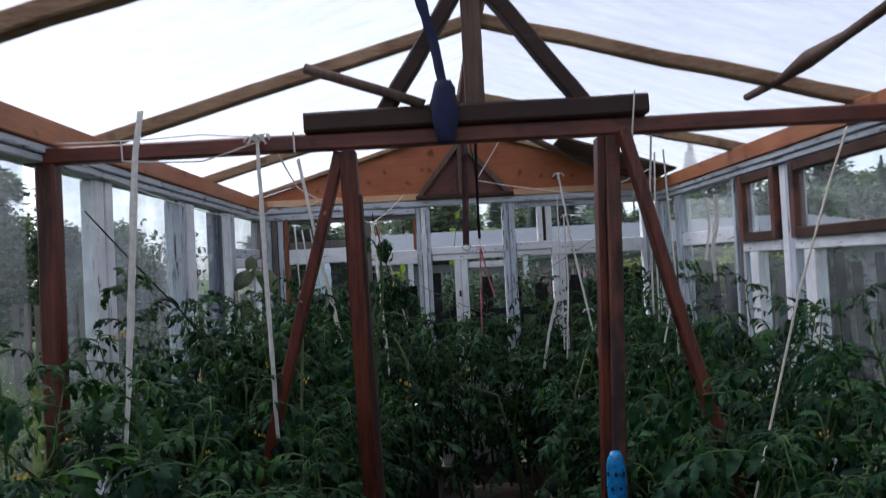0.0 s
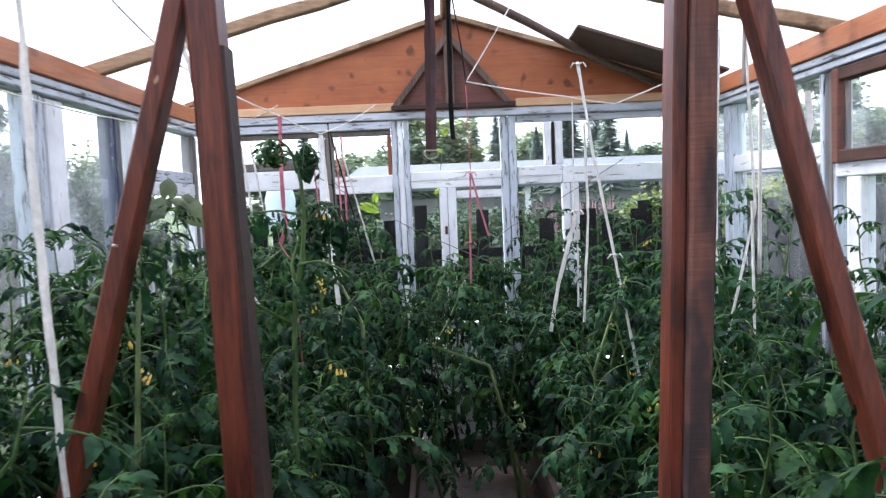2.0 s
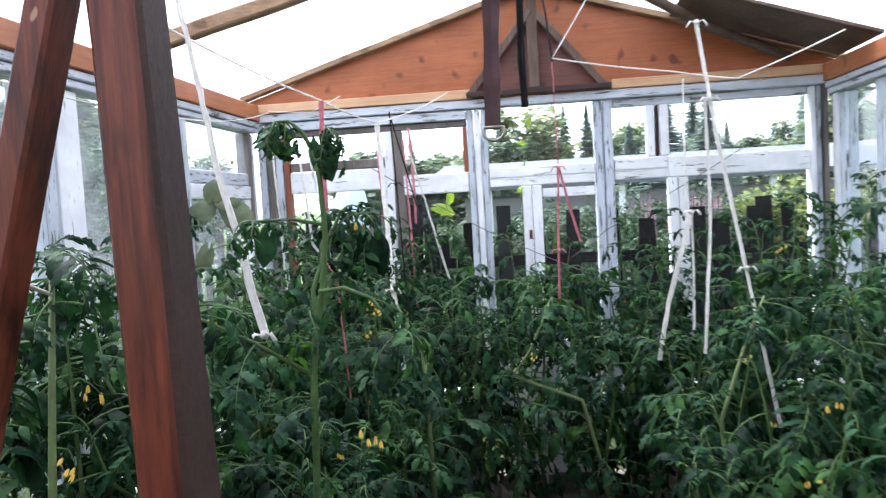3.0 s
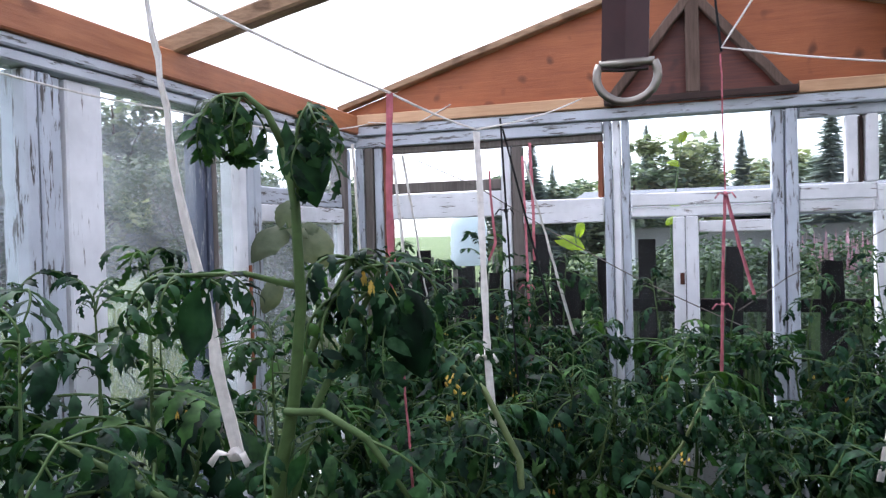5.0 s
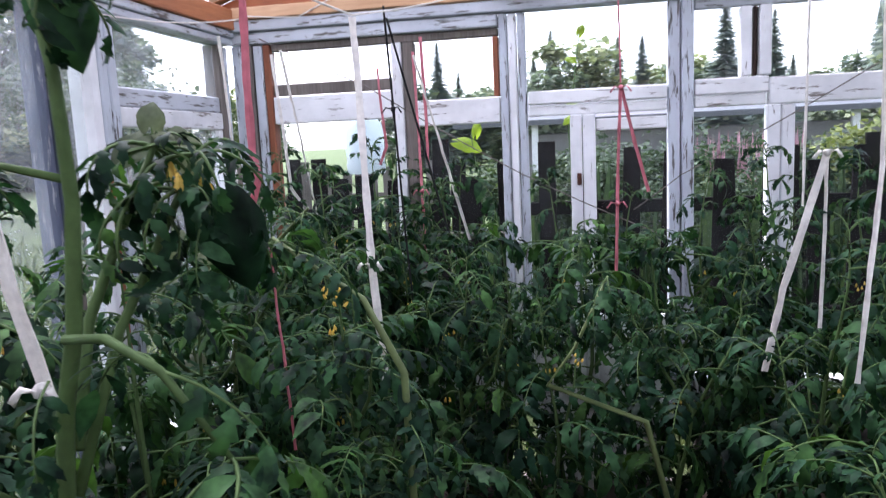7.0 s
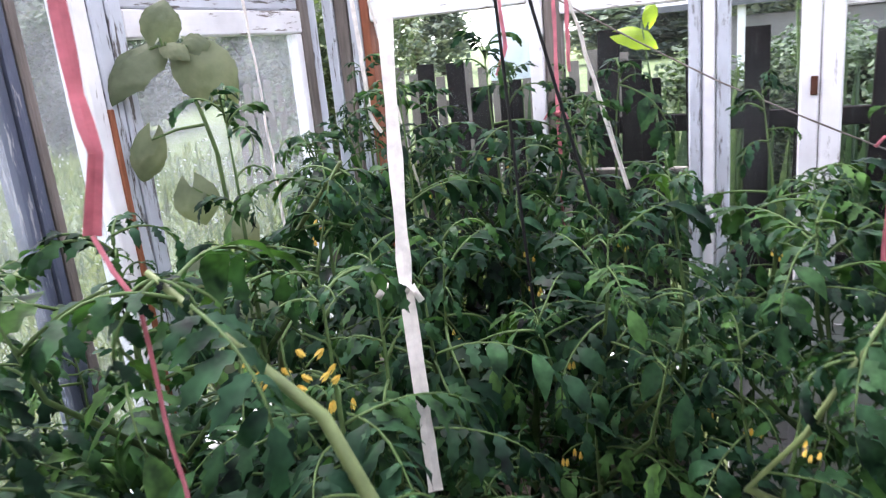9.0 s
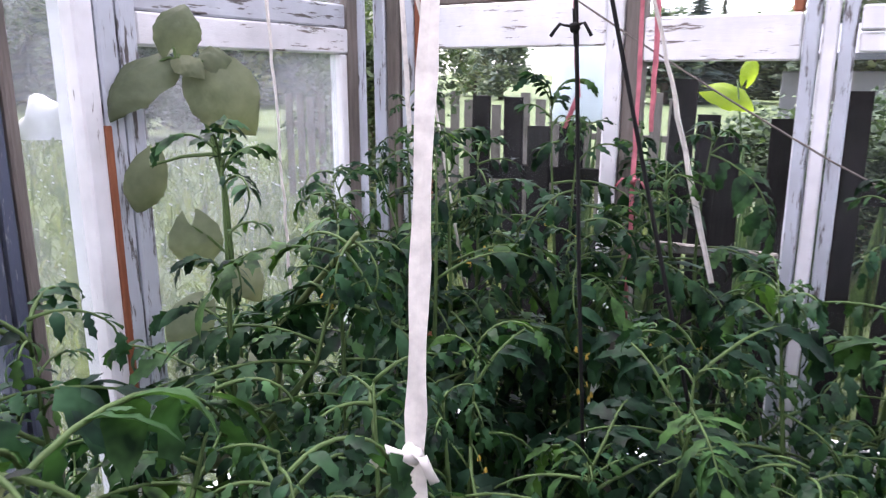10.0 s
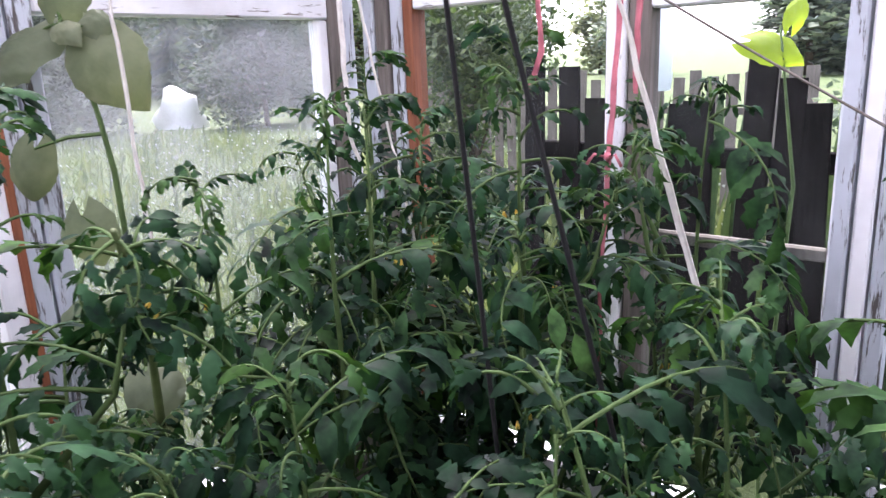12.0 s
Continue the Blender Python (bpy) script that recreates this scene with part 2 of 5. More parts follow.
DUST = mat("dusty_trodden_earth", dust_build)
RUBBLE = plain("pale_mortar_rubble", (0.42, 0.38, 0.34), 0.9, 0, 0.35, 30)
SOIL, MEADOW = mat("dark_soil", soil_build), mat("meadow_ground", meadow_build)
TAPE = plain("white_cloth_tape", (0.82, 0.79, 0.75), 0.8, 0, 0.28, 70, 0.35)
TWINE = plain("pale_twine", (0.62, 0.56, 0.47), 0.85, 0, 0.2, 80)
PINK = plain("pink_cloth_strip", (0.60, 0.19, 0.23), 0.85, 0, 0.4, 40, 0.25)
BLACK = plain("black_cord", (0.004, 0.004, 0.0045), 0.95, 0, 0.3, 80)
LEATHER = plain("oxblood_leather", (0.055, 0.012, 0.014), 0.45, 0, 0.4, 30)
STEEL = plain("dull_steel", (0.36, 0.33, 0.29), 0.42, 1.0, 0.2, 40)
BLUE_CLOTH = plain("navy_cloth", (0.006, 0.010, 0.05), 0.8, 0, 0.4, 25)
BLUE_PLASTIC = plain("bright_blue_plastic", (0.02, 0.28, 0.68), 0.3, 0, 0.65, 45)
WHITE_PLASTIC = plain("white_plastic", (0.8, 0.8, 0.8), 0.4, 0, 0.15, 20)
STEM_PALE = plain("pale_tomato_stem", (0.125, 0.170, 0.058), 0.6, 0, 0.35, 30)
STEM = plain("tomato_stem", (0.070, 0.118, 0.040), 0.6, 0, 0.35, 30)
PETAL = plain("yellow_petal", (0.80, 0.58, 0.12), 0.6, 0, 0.2, 40, 0.3)
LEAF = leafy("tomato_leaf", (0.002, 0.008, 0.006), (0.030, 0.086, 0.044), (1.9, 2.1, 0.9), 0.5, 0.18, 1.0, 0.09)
LEAF_BROAD = leafy("broad_leaf", (0.105, 0.135, 0.090), (0.155, 0.185, 0.125), (1.2, 1.25, 0.8), 0.6, 0.28, 0.25)
STEM.node_tree.nodes["Principled BSDF"].inputs["Specular IOR Level"].default_value = 0.12
BUSH_LEAF = leafy("bush_leaf", (0.028, 0.052, 0.034), (0.075, 0.115, 0.065), (1.3, 1.5, 0.8), 0.6, 0.2)
# distance haze is mixed into the next two colours, paler than real foliage
LEAF_HAZY = leafy("hazy_pale_leaf", (0.16, 0.20, 0.17), (0.25, 0.29, 0.24), (1.4, 1.6, 1.1), 0.7, 0.25)
NEEDLE_HAZY = leafy("hazy_fir_needles", (0.14, 0.18, 0.165), (0.21, 0.26, 0.235), (1, 1.2, 0.7), 0.8, 0.1)
GRASS = leafy("meadow_grass", (0.10, 0.13, 0.065), (0.20, 0.235, 0.13), (1.5, 1.6, 0.8), 0.7, 0.25)
BARK = wood("bark", (0.04, 0.03, 0.022), (0.12, 0.095, 0.075), 2, 0.95, 0.1)
ROOF_GREY = plain("grey_roof_sheet", (0.12, 0.125, 0.14), 0.6, 0, 0.2, 3)
HOUSE_WALL = plain("grey_plank_wall", (0.27, 0.26, 0.28), 0.8, 0, 0.15, 4)
PINK_WALL = plain("faded_pink_boards", (0.52, 0.20, 0.20), 0.8, 0, 0.25, 5)
TENT = plain("milky_clear_plastic", (0.72, 0.79, 0.82), 0.3, 0, 0.15, 9, 0.6)


# ---- building blocks ----
def link(name, bm, material, parent=None, label="", smooth=False):
    me = bpy.data.meshes.new(name)
    bm.normal_update()
    bm.to_mesh(me)
    bm.free()
    for m in material if isinstance(material, (list, tuple)) else (material,):
        me.materials.append(m)
    if smooth:
        me.polygons.foreach_set("use_smooth", [True] * len(me.polygons))
    ob = new(name, me)
    if parent:
        ob.parent = parent
    if label:
        ob["label"] = label
    return ob


def part(name, bm, material, parent, label="", smooth=False):
    return link(name, bm, material, parent, label, smooth)


def thing(name, label, category, group="", kind="", at=(0, 0, 0)):
    e = new(name)
    e.location = at
    e.empty_display_size = 0.1
    return tagged(e, label, category, group, kind)


def box(lo, hi, bevel=0.003, bm=None):
    bm = bm or bmesh.new()
    c = [(a + b) / 2 for a, b in zip(lo, hi)]
    d = [max(abs(b - a), 0.001) for a, b in zip(lo, hi)]
    r = bmesh.ops.create_cube(bm, size=1, matrix=Matrix.LocRotScale(c, None, d))
    if bevel:
        es = list({e for v in r["verts"] for e in v.link_edges})
        bmesh.ops.bevel(bm, geom=es, offset=min(bevel, min(d) * 0.3), segments=1, affect="EDGES")
    return bm


def beam(a, b, w, h, up=(0, 0, 1), bevel=0.004, bm=None, taper=1.0, warp=0.0, seed=0):
    """A squared timber from a to b, w wide and h deep, a little warped."""
    bm = bm or bmesh.new()
    a, b = Vector(a), Vector(b)
    d = (b - a).normalized()
    s = d.cross(Vector(up)).normalized()
    u = s.cross(d).normalized()
    rng = random.Random(seed)
    n = 9 if warp else 2
    k = min(w, h) * 0.12
    sec = [(-w / 2 + k, -h / 2), (w / 2 - k, -h / 2), (w / 2, -h / 2 + k), (w / 2, h / 2 - k), (w / 2 - k, h / 2), (-w / 2 + k, h / 2), (-w / 2, h / 2 - k), (-w / 2, -h / 2 + k)]
    rings = []
    for i in range(n):
        t = i / (n - 1)
        f = 1 + (taper - 1) * t
        off = s * rng.uniform(-warp, warp) + u * rng.uniform(-warp, warp) if 0 < i < n - 1 else Vector()
        rings.append([bm.verts.new(a.lerp(b, t) + off + s * x * f + u * y * f) for x, y in sec])
    for p, q in zip(rings, rings[1:]):
        for i in range(8):
            j = (i + 1) % 8
            bm.faces.new((p[i], p[j], q[j], q[i]))
    bm.faces.new(rings[0][::-1])
    bm.faces.new(rings[-1])
    return bm


def tube(points, radius, sides=6, bm=None, radii=None):
    bm = bm or bmesh.new()
    pts = [Vector(p) for p in points]
    rings = []
    for i, p in enumerate(pts):
        d = (pts[min(i + 1, len(pts) - 1)] - pts[max(i - 1, 0)]).normalized()
        s = d.cross(Vector((0.13, 0.97, 0.2))).normalized()
        u = s.cross(d)
        r = radii[i] if radii else radius
        rings.append([bm.verts.new(p + (s * math.cos(a) + u * math.sin(a)) * r) for a in (2 * math.pi * k / sides for k in range(sides))])
    for p, q in zip(rings, rings[1:]):
        for i in range(sides):
            j = (i + 1) % sides
            bm.faces.new((p[i], p[j], q[j], q[i]))
    bm.faces.new(rings[0][::-1])
    bm.faces.new(rings[-1])
    return bm


def ribbon(points, width, thick=0.0015, twist=0.6, face=(1, 0, 0), bm=None, seed=0):
    """A cloth strip along points: thin but solid, turning slowly."""
    bm = bm or bmesh.new()
    pts = [Vector(p) for p in points]
    fine = []
    for a, b in zip(pts, pts[1:]):
        k = max(2, int((b - a).length / 0.03))
        fine += [a.lerp(b, i / k) for i in range(k)]
    fine.append(pts[-1])
    rng = random.Random(seed)
    ph = rng.uniform(0, 6)
    rings = []
    for i, p in enumerate(fine):
        d = (fine[min(i + 1, len(fine) - 1)] - fine[max(i - 1, 0)]).normalized()
        s = (Vector(face) - d * d.dot(Vector(face))).normalized()
        s = Matrix.Rotation(twist * math.sin(ph + i * 0.16), 3, d) @ s
        u = s.cross(d)
        w = width * (0.85 + 0.3 * rng.random())
        p = p + u * rng.uniform(-0.002, 0.002)
        rings.append([bm.verts.new(p + s * x * w + u * y) for x, y in ((-0.5, thick), (0, thick * 2.4), (0.5, thick), (0.5, -thick), (0, thick * 0.4), (-0.5, -thick))])
    for p, q in zip(rings, rings[1:]):
        for i in range(6):
            j = (i + 1) % 6
            bm.faces.new((p[i], p[j], q[j], q[i]))
    bm.faces.new(rings[0][::-1])
    bm.faces.new(rings[-1])
    return bm


# ---- the ground ----
XL, XR, YB, YF = -1.26, 1.52, 5.05, -1.7
bm = bmesh.new()
rngG = random.Random(4)
ring_r = [0, 3, 6, 9, 13, 18, 26, 40, 80, 300, 2500]
prev = None
for k, r in enumerate(ring_r):
    cur = [bm.verts.new((r * math.cos(a), 2 + r * math.sin(a), 0 if r < 7 else rngG.uniform(-0.05, 0.1))) for a in (2 * math.pi * i / 36 for i in range(36))] if r else [bm.verts.new((0, 2, 0))]
    if prev:
        for i in range(36):
            j = (i + 1) % 36
            bm.faces.new((prev[0], cur[i], cur[j]) if len(prev) == 1 else (prev[i], cur[i], cur[j], prev[j]))
    prev = cur
tagged(link("ground", bm, MEADOW), "green meadow ground with rough summer grass", "ground", kind="structure")
bm = bmesh.new()
nx, ny = 28, 66
gv = [[bm.verts.new((XL + (XR - XL) * i / nx, YF + (YB - YF) * j / ny,
       (0.03 + 0.13 * min(1, max(0, abs(XL + (XR - XL) * i / nx - 0.2) - 0.30) / 0.08)) + rngG.uniform(-0.012, 0.018))) for j in range(ny + 1)] for i in range(nx + 1)]
for i in range(nx):
    for j in range(ny):
        bm.faces.new((gv[i][j], gv[i + 1][j], gv[i + 1][j + 1], gv[i][j + 1]))
tagged(link("floor", bm, SOIL, smooth=True), "dark bare garden soil raised in two beds", "floor", kind="structure")


# ---- walls of old windows ----
def on_wall(wall, a0, a1, z0, z1, d0, d1):
    """Corners of a member on a wall: a along it, z up, d outwards from its inner face."""
    if wall == "back":
        return (a0, YB + d0, z0), (a1, YB + d1, z1)
    if wall == "front":
        return (a0, YF - d1, z0), (a1, YF - d0, z1)
    if wall == "left":
        return (XL - d1, a0, z0), (XL - d0, a1, z1)
    return (XR + d0, a0, z0), (XR + d1, a1, z1)


def member(parent, name, wall, a0, a1, z0, z1, d0, d1, material, label=""):
    lo, hi = on_wall(wall, a0, a1, z0, z1, d0, d1)
    return part(name, box(lo, hi, 0.004), material, parent, label)


def pane(parent, wall, a0, a1, z0, z1, d=0.03):
    ob = member(parent, "pane", wall, a0, a1, z0, z1, d, d + 0.003, GLASS if wall == "back" else HAZY if wall == "right" else DUSTY)
    ob.visible_shadow = False
    return ob


def level(wall):
    return (WHITE_X, GREY_X) if wall in ("back", "front") else (WHITE_Y, GREY_Y)


def grooved_post(name, wall, a0, a1, z0=0.5, z1=1.895, count=3, material=None, label=""):
    """Two window boxes side by side: several narrow strips, some set back, with dark gaps."""
    t = thing(name, label or "upright of grey flaking window boxes butted together", "post", "window posts", "structure")
    rng = random.Random(int(a0 * 991) + 7)
    w = (a1 - a0) / count
    for i in range(count):
        d = rng.choice((0.0, 0.008, 0.014))
        member(t, "strip", wall, a0 + i * w + 0.002, a0 + (i + 1) * w - 0.003, z0, z1 - rng.uniform(0, 0.006), d, 0.075, material[i % len(material)] if material else (GREY_V if rng.random() < 0.6 else WHITE_V))
    return t


def sash(t, wall, a0, a1, z0, z1, w=0.035, d0=0.012, d1=0.05, mv=None, mh=None, glass=True):
    """Four frame pieces round a pane."""
    mv, mh = mv or WHITE_V, mh or level(wall)[0]
    member(t, "stile", wall, a0, a0 + w, z0, z1, d0, d1, mv)
    member(t, "stile", wall, a1 - w, a1, z0, z1, d0, d1, mv)
    member(t, "rail", wall, a0 + w, a1 - w, z0, z0 + w, d0 + 0.002, d1, mh)
    member(t, "rail", wall, a0 + w, a1 - w, z1 - w, z1, d0 + 0.002, d1, mh)
    if glass:
        pane(t, wall, a0 + w, a1 - w, z0 + w, z1 - w, (d0 + d1) / 2)


HEAD = 1.895
SILL = 0.5
# back wall, from its corner post on the window side to the far corner
grooved_post("corner_post", "back", XL + 0.002, -1.128, SILL, HEAD, 3, (GREY_V, OLD_GREY, GREY_V), "corner post of grey flaking window frames")
w = thing("window_1", "old casement window with flaking white paint and a rust-brown side", "window", kind="structure")
member(w, "stile", "back", -1.127, -1.098, SILL, HEAD - 0.002, 0.006, 0.06, BROWN_STILE, "rust-brown side of the frame")
member(w, "rail", "back", -1.096, -0.184, HEAD - 0.03, HEAD - 0.001, 0.02, 0.06, OLD_GREY)
member(w, "mullion", "back", -0.600, -0.560, SILL, HEAD - 0.032, 0.004, 0.06, WHITE_V)
member(w, "mullion", "back", -0.557, -0.512, SILL, HEAD - 0.032, 0.012, 0.06, OLD_GREY)
member(w, "rail", "back", -1.096, -0.602, 1.690, 1.735, 0.02, 0.055, OLD_GREY, "bare grey lower edge of the top light")
member(w, "transom", "back", -1.096, -0.602, 1.578, 1.685, 0.008, 0.06, WHITE_X)
member(w, "transom", "back", -0.510, -0.184, 1.540, 1.638, 0.006, 0.06, WHITE_X)
member(w, "stile", "back", -0.206, -0.184, 1.640, HEAD - 0.032, 0.02, 0.055, BROWN_STILE)
member(w, "window_sill", "back", -1.096, -0.184, SILL - 0.03, SILL + 0.04, 0.0, 0.07, WHITE_X)
member(w, "rail", "back", -0.510, -0.184, 1.09, 1.115, 0.034, 0.05, OLD_GREY)
for a0, a1, z0, z1 in ((-1.096, -0.602, 1.736, HEAD - 0.031), (-0.510, -0.207, 1.639, HEAD - 0.031), (-1.096, -0.602, SILL + 0.041, 1.577), (-0.510, -0.184, SILL + 0.041, 1.539)):
    pane(w, "back", a0, a1, z0, z1)
grooved_post("window_post", "back", -0.182, -0.079, SILL - 0.1, HEAD + 0.05, 3, (GREY_V, WHITE_V, GREY_V))
d = thing("door_1", "narrow old glazed door with peeling white paint", "door", kind="structure")
member(d, "transom", "back", -0.077, 0.432, 1.598, 1.648, 0.006, 0.06, WHITE_X)
member(d, "rail", "back", -0.077, 0.432, 1.555, 1.594, 0.018, 0.06, WHITE_X)
member(d, "stile", "back", 0.078, 0.122, 0.1, 1.553, 0.004, 0.05, WHITE_V)
lockst = member(d, "stile", "back", 0.125, 0.172, 0.1, 1.553, 0.0, 0.05, WHITE_V, "white lock stile with a rusty keyhole")
part("keyhole", box((0.102, YB - 0.004, 1.290), (0.118, YB + 0.006, 1.335), 0.002), plain("rusty_iron", (0.10, 0.035, 0.02), 0.8, 0.3, 0.5, 60), lockst, "rusty iron keyhole plate")
member(d, "rail", "back", 0.174, 0.432, 1.49, 1.535, 0.02, 0.05, WHITE_X)
member(d, "rail", "back", 0.174, 0.432, 0.70, 0.78, 0.012, 0.05, WHITE_X)
member(d, "panel", "back", -0.077, 0.432, 0.1, 0.69, 0.03, 0.05, WHITE_X)
for a0, a1, z0, z1 in ((-0.077, 0.432, 1.650, HEAD + 0.05), (-0.077, 0.077, 0.70, 1.553), (0.174, 0.432, 0.782, 1.488)):
    pane(d, "back", a0, a1, z0, z1)
grooved_post("window_post", "back", 0.434, 0.527, SILL - 0.1, HEAD + 0.05, 2, (GREY_V, GREY_V))
w = thing("window_2", "old double casement window with flaking white paint", "window", kind="structure")
member(w, "rail", "back", 0.529, 1.43, HEAD + 0.01, HEAD + 0.05, 0.02, 0.06, GREY_X)
member(w, "stile", "back", 0.685, 0.722, 1.660, HEAD + 0.008, 0.008, 0.06, WHITE_V)
member(w, "stile", "back", 0.730, 0.745, 1.660, HEAD + 0.008, 0.03, 0.06, DARK_BEAM)
member(w, "stile", "back", 0.748, 0.788, 1.660, HEAD + 0.008, 0.004, 0.06, WHITE_V)
member(w, "transom", "back", 0.529, 0.782, 1.600, 1.657, 0.008, 0.06, WHITE_X)
member(w, "transom", "back", 0.784, 1.43, 1.555, 1.650, 0.004, 0.06, WHITE_X)
member(w, "rail", "back", 0.529, 0.776, 1.556, 1.597, 0.02, 0.06, WHITE_X)
member(w, "stile", "back", 0.778, 0.822, SILL, 1.553, 0.004, 0.06, WHITE_V)
member(w, "stile", "back", 0.826, 0.872, SILL, 1.553, 0.010, 0.06, WHITE_V)
member(w, "window_sill", "back", 0.529, 1.43, SILL - 0.03, SILL + 0.04, 0.0, 0.07, WHITE_X)
for a0, a1, z0, z1 in ((0.529, 0.684, 1.659, HEAD + 0.008), (0.790, 1.43, 1.652, HEAD + 0.008), (0.529, 0.776, SILL + 0.04, 1.554), (0.874, 1.43, SILL + 0.04, 1.553)):
    pane(w, "back", a0, a1, z0, z1)
grooved_post("corner_post", "back", 1.432, XR - 0.002, SILL, HEAD + 0.05, 3, (WHITE_V, GREY_V, OLD_GREY), "corner post of grey flaking window frames")

# wall on the meadow side
for a0, a1, n, ms in ((3.325, 3.443, 3, (GREY_V, GREY_V, GREY_V)), (3.446, 3.565, 1, (WHITE_V,)), (3.962, 4.040, 3, (SLATE_V, SLATE_V, OLD_GREY)), (4.147, 4.282, 3, (WHITE_V, GREY_V, GREY_V)),
                      (2.50, 2.63, 2, (WHITE_V, WHITE_V)), (1.30, 1.42, 3, (GREY_V, WHITE_V, GREY_V)), (0.20, 0.30, 2, (GREY_V, WHITE_V)), (-0.9, -0.8, 2, (WHITE_V, GREY_V)), (YF + 0.002, YF + 0.1, 2, (GREY_V, GREY_V))):
    grooved_post("window_post", "left", a0, a1, SILL, HEAD, n, ms, "upright of old white and grey flaking window frames")
grooved_post("corner_post", "left", 4.955, YB - 0.002, SILL, HEAD, 2, (OLD_GREY, GREY_V), "corner post of bare grey wood and flaking paint")
part("strip", box((XL - 0.05, 4.186, 0.52), (XL + 0.006, 4.200, 1.42), 0.002), BROWN_STILE, thing("cover_strip", "rust-brown strip nailed on a white window post", "trim", kind="structure"))
LEFT = ((4.284, 4.953, 1.60), (4.042, 4.145, 0), (3.567, 3.960, 0), (2.632, 3.323, 0), (2.16, 2.498, 0), (1.422, 2.06, 0), (0.302, 1.298, 0), (-0.798, 0.198, 1.60), (YF + 0.102, -0.902, 1.60))
for k, (a0, a1, tz) in enumerate(LEFT):
    w = thing("window_%d" % (k + 3), "old single-glazed window with worn white paint", "window", kind="structure")
    member(w, "window_sill", "left", a0, a1, SILL, SILL + 0.05, 0.0, 0.07, WHITE_Y)
    if tz:
        member(w, "transom", "left", a0, a1, tz - 0.035, tz + 0.028, 0.008, 0.06, WHITE_Y)
        member(w, "rail", "left", a0, a1, tz + 0.031, tz + 0.09, 0.016, 0.06, GREY_Y)
        member(w, "stile", "left", a1 - 0.03, a1, SILL + 0.05, tz - 0.037, 0.012, 0.05, WHITE_V)
        pane(w, "left", a0, a1, tz + 0.09, HEAD)
        pane(w, "left", a0, a1, SILL + 0.05, tz - 0.037)
    else:
        pane(w, "left", a0, a1, SILL + 0.05, HEAD)

# wall on the other side
for a0, a1, n, ms in ((3.57, 3.67, 3, (GREY_V, OLD_GREY, GREY_V)), (3.03, 3.16, 2, (GREY_V, WHITE_V)), (4.50, 4.62, 2, (GREY_V, GREY_V)), (1.9, 2.02, 2, (GREY_V, WHITE_V)),
                      (1.0, 1.1, 2, (GREY_V, WHITE_V)), (0.0, 0.1, 2, (WHITE_V, GREY_V)), (-1.0, -0.9, 2, (WHITE_V, GREY_V)), (YF + 0.002, YF + 0.1, 2, (GREY_V, GREY_V))):
    grooved_post("window_post", "right", a0, a1, SILL, HEAD, n, ms, "upright of old grey flaking window frames")
grooved_post("corner_post", "right", 4.93, YB - 0.002, SILL, HEAD, 2, (GREY_V, WHITE_V), "corner post of flaking window frames")
RIGHT = ((4.622, 4.928, 0), (3.672, 4.498, 0), (3.162, 3.568, 1), (2.022, 3.028, 1), (1.102, 1.898, 2), (0.102, 0.998, 2), (-0.898, -0.002, 2), (YF + 0.102, -1.002, 2))
for k, (a0, a1, kind) in enumerate(RIGHT):
    w = thing("window_%d" % (k + 12), "old window with a brown-stained vent above flaking white frames" if kind == 1 else "old single-glazed window with worn white paint", "window", kind="structure")
    member(w, "window_sill", "right", a0, a1, SILL, SILL + 0.05, 0.0, 0.07, WHITE_Y)
    if kind == 1:
        v = thing("vent_window", "small brown-stained vent sash under the eave", "window", kind="structure")
        sash(v, "right", a0 + 0.004, a1 - 0.004, 1.555, HEAD - 0.004, 0.045, -0.012, 0.04, GREY_POST, wood("brown_vent_rail", (0.028, 0.014, 0.010), (0.10, 0.045, 0.03), 1, 0.6))
        m = (a0 + a1) / 2
        member(w, "rail", "right", a0, a1, 1.505, 1.552, 0.006, 0.06, WHITE_Y)
        member(w, "stile", "right", a1 - 0.16, a1 - 0.07, SILL + 0.05, 1.503, 0.006, 0.06, WHITE_V)
        pane(w, "right", a0, a1 - 0.161, SILL + 0.05, 1.503)
        pane(w, "right", a1 - 0.069, a1, SILL + 0.05, 1.503)
    else:
        if kind == 2 or k == 1:
            member(w, "transom", "right", a0, a1, 1.56, 1.64, 0.008, 0.06, WHITE_Y)
            pane(w, "right", a0, a1, 1.64, HEAD)
            pane(w, "right", a0, a1, SILL + 0.05, 1.56)
        else:
            pane(w, "right", a0, a1, SILL + 0.05, HEAD)
# wall behind the walker: out of view, boarded solid to keep light out
for a0, a1 in ((XL + 0.002, -1.16), (-0.36, -0.26), (0.62, 0.72), (1.42, XR - 0.002)):
    grooved_post("window_post", "front", a0, a1, 0.0, HEAD + 0.05, 2)
t = thing("wall_south", "unseen end wall of weathered grey boards, closed to block light", "wall", kind="structure")
for a0, a1 in ((-1.158, -0.362), (0.722, 1.418)):
    count = round((a1 - a0) / 0.13)
    step = (a1 - a0) / count
    for i in range(count):
        member(t, "board", "front", a0 + i * step + 0.002, a0 + (i + 1) * step - 0.002, 0.0, HEAD + 0.05, 0.02, 0.045, OLD_GREY)
# unseen door, added solid so no light enters from behind
d = thing("door_2", "unseen plank door of grey boards, closed to block light", "door", kind="structure")
for i in range(6):
    member(d, "board", "front", -0.258 + i * 0.146, -0.258 + i * 0.146 + 0.142, 0.02, HEAD + 0.05, 0.02, 0.045, OLD_GREY)

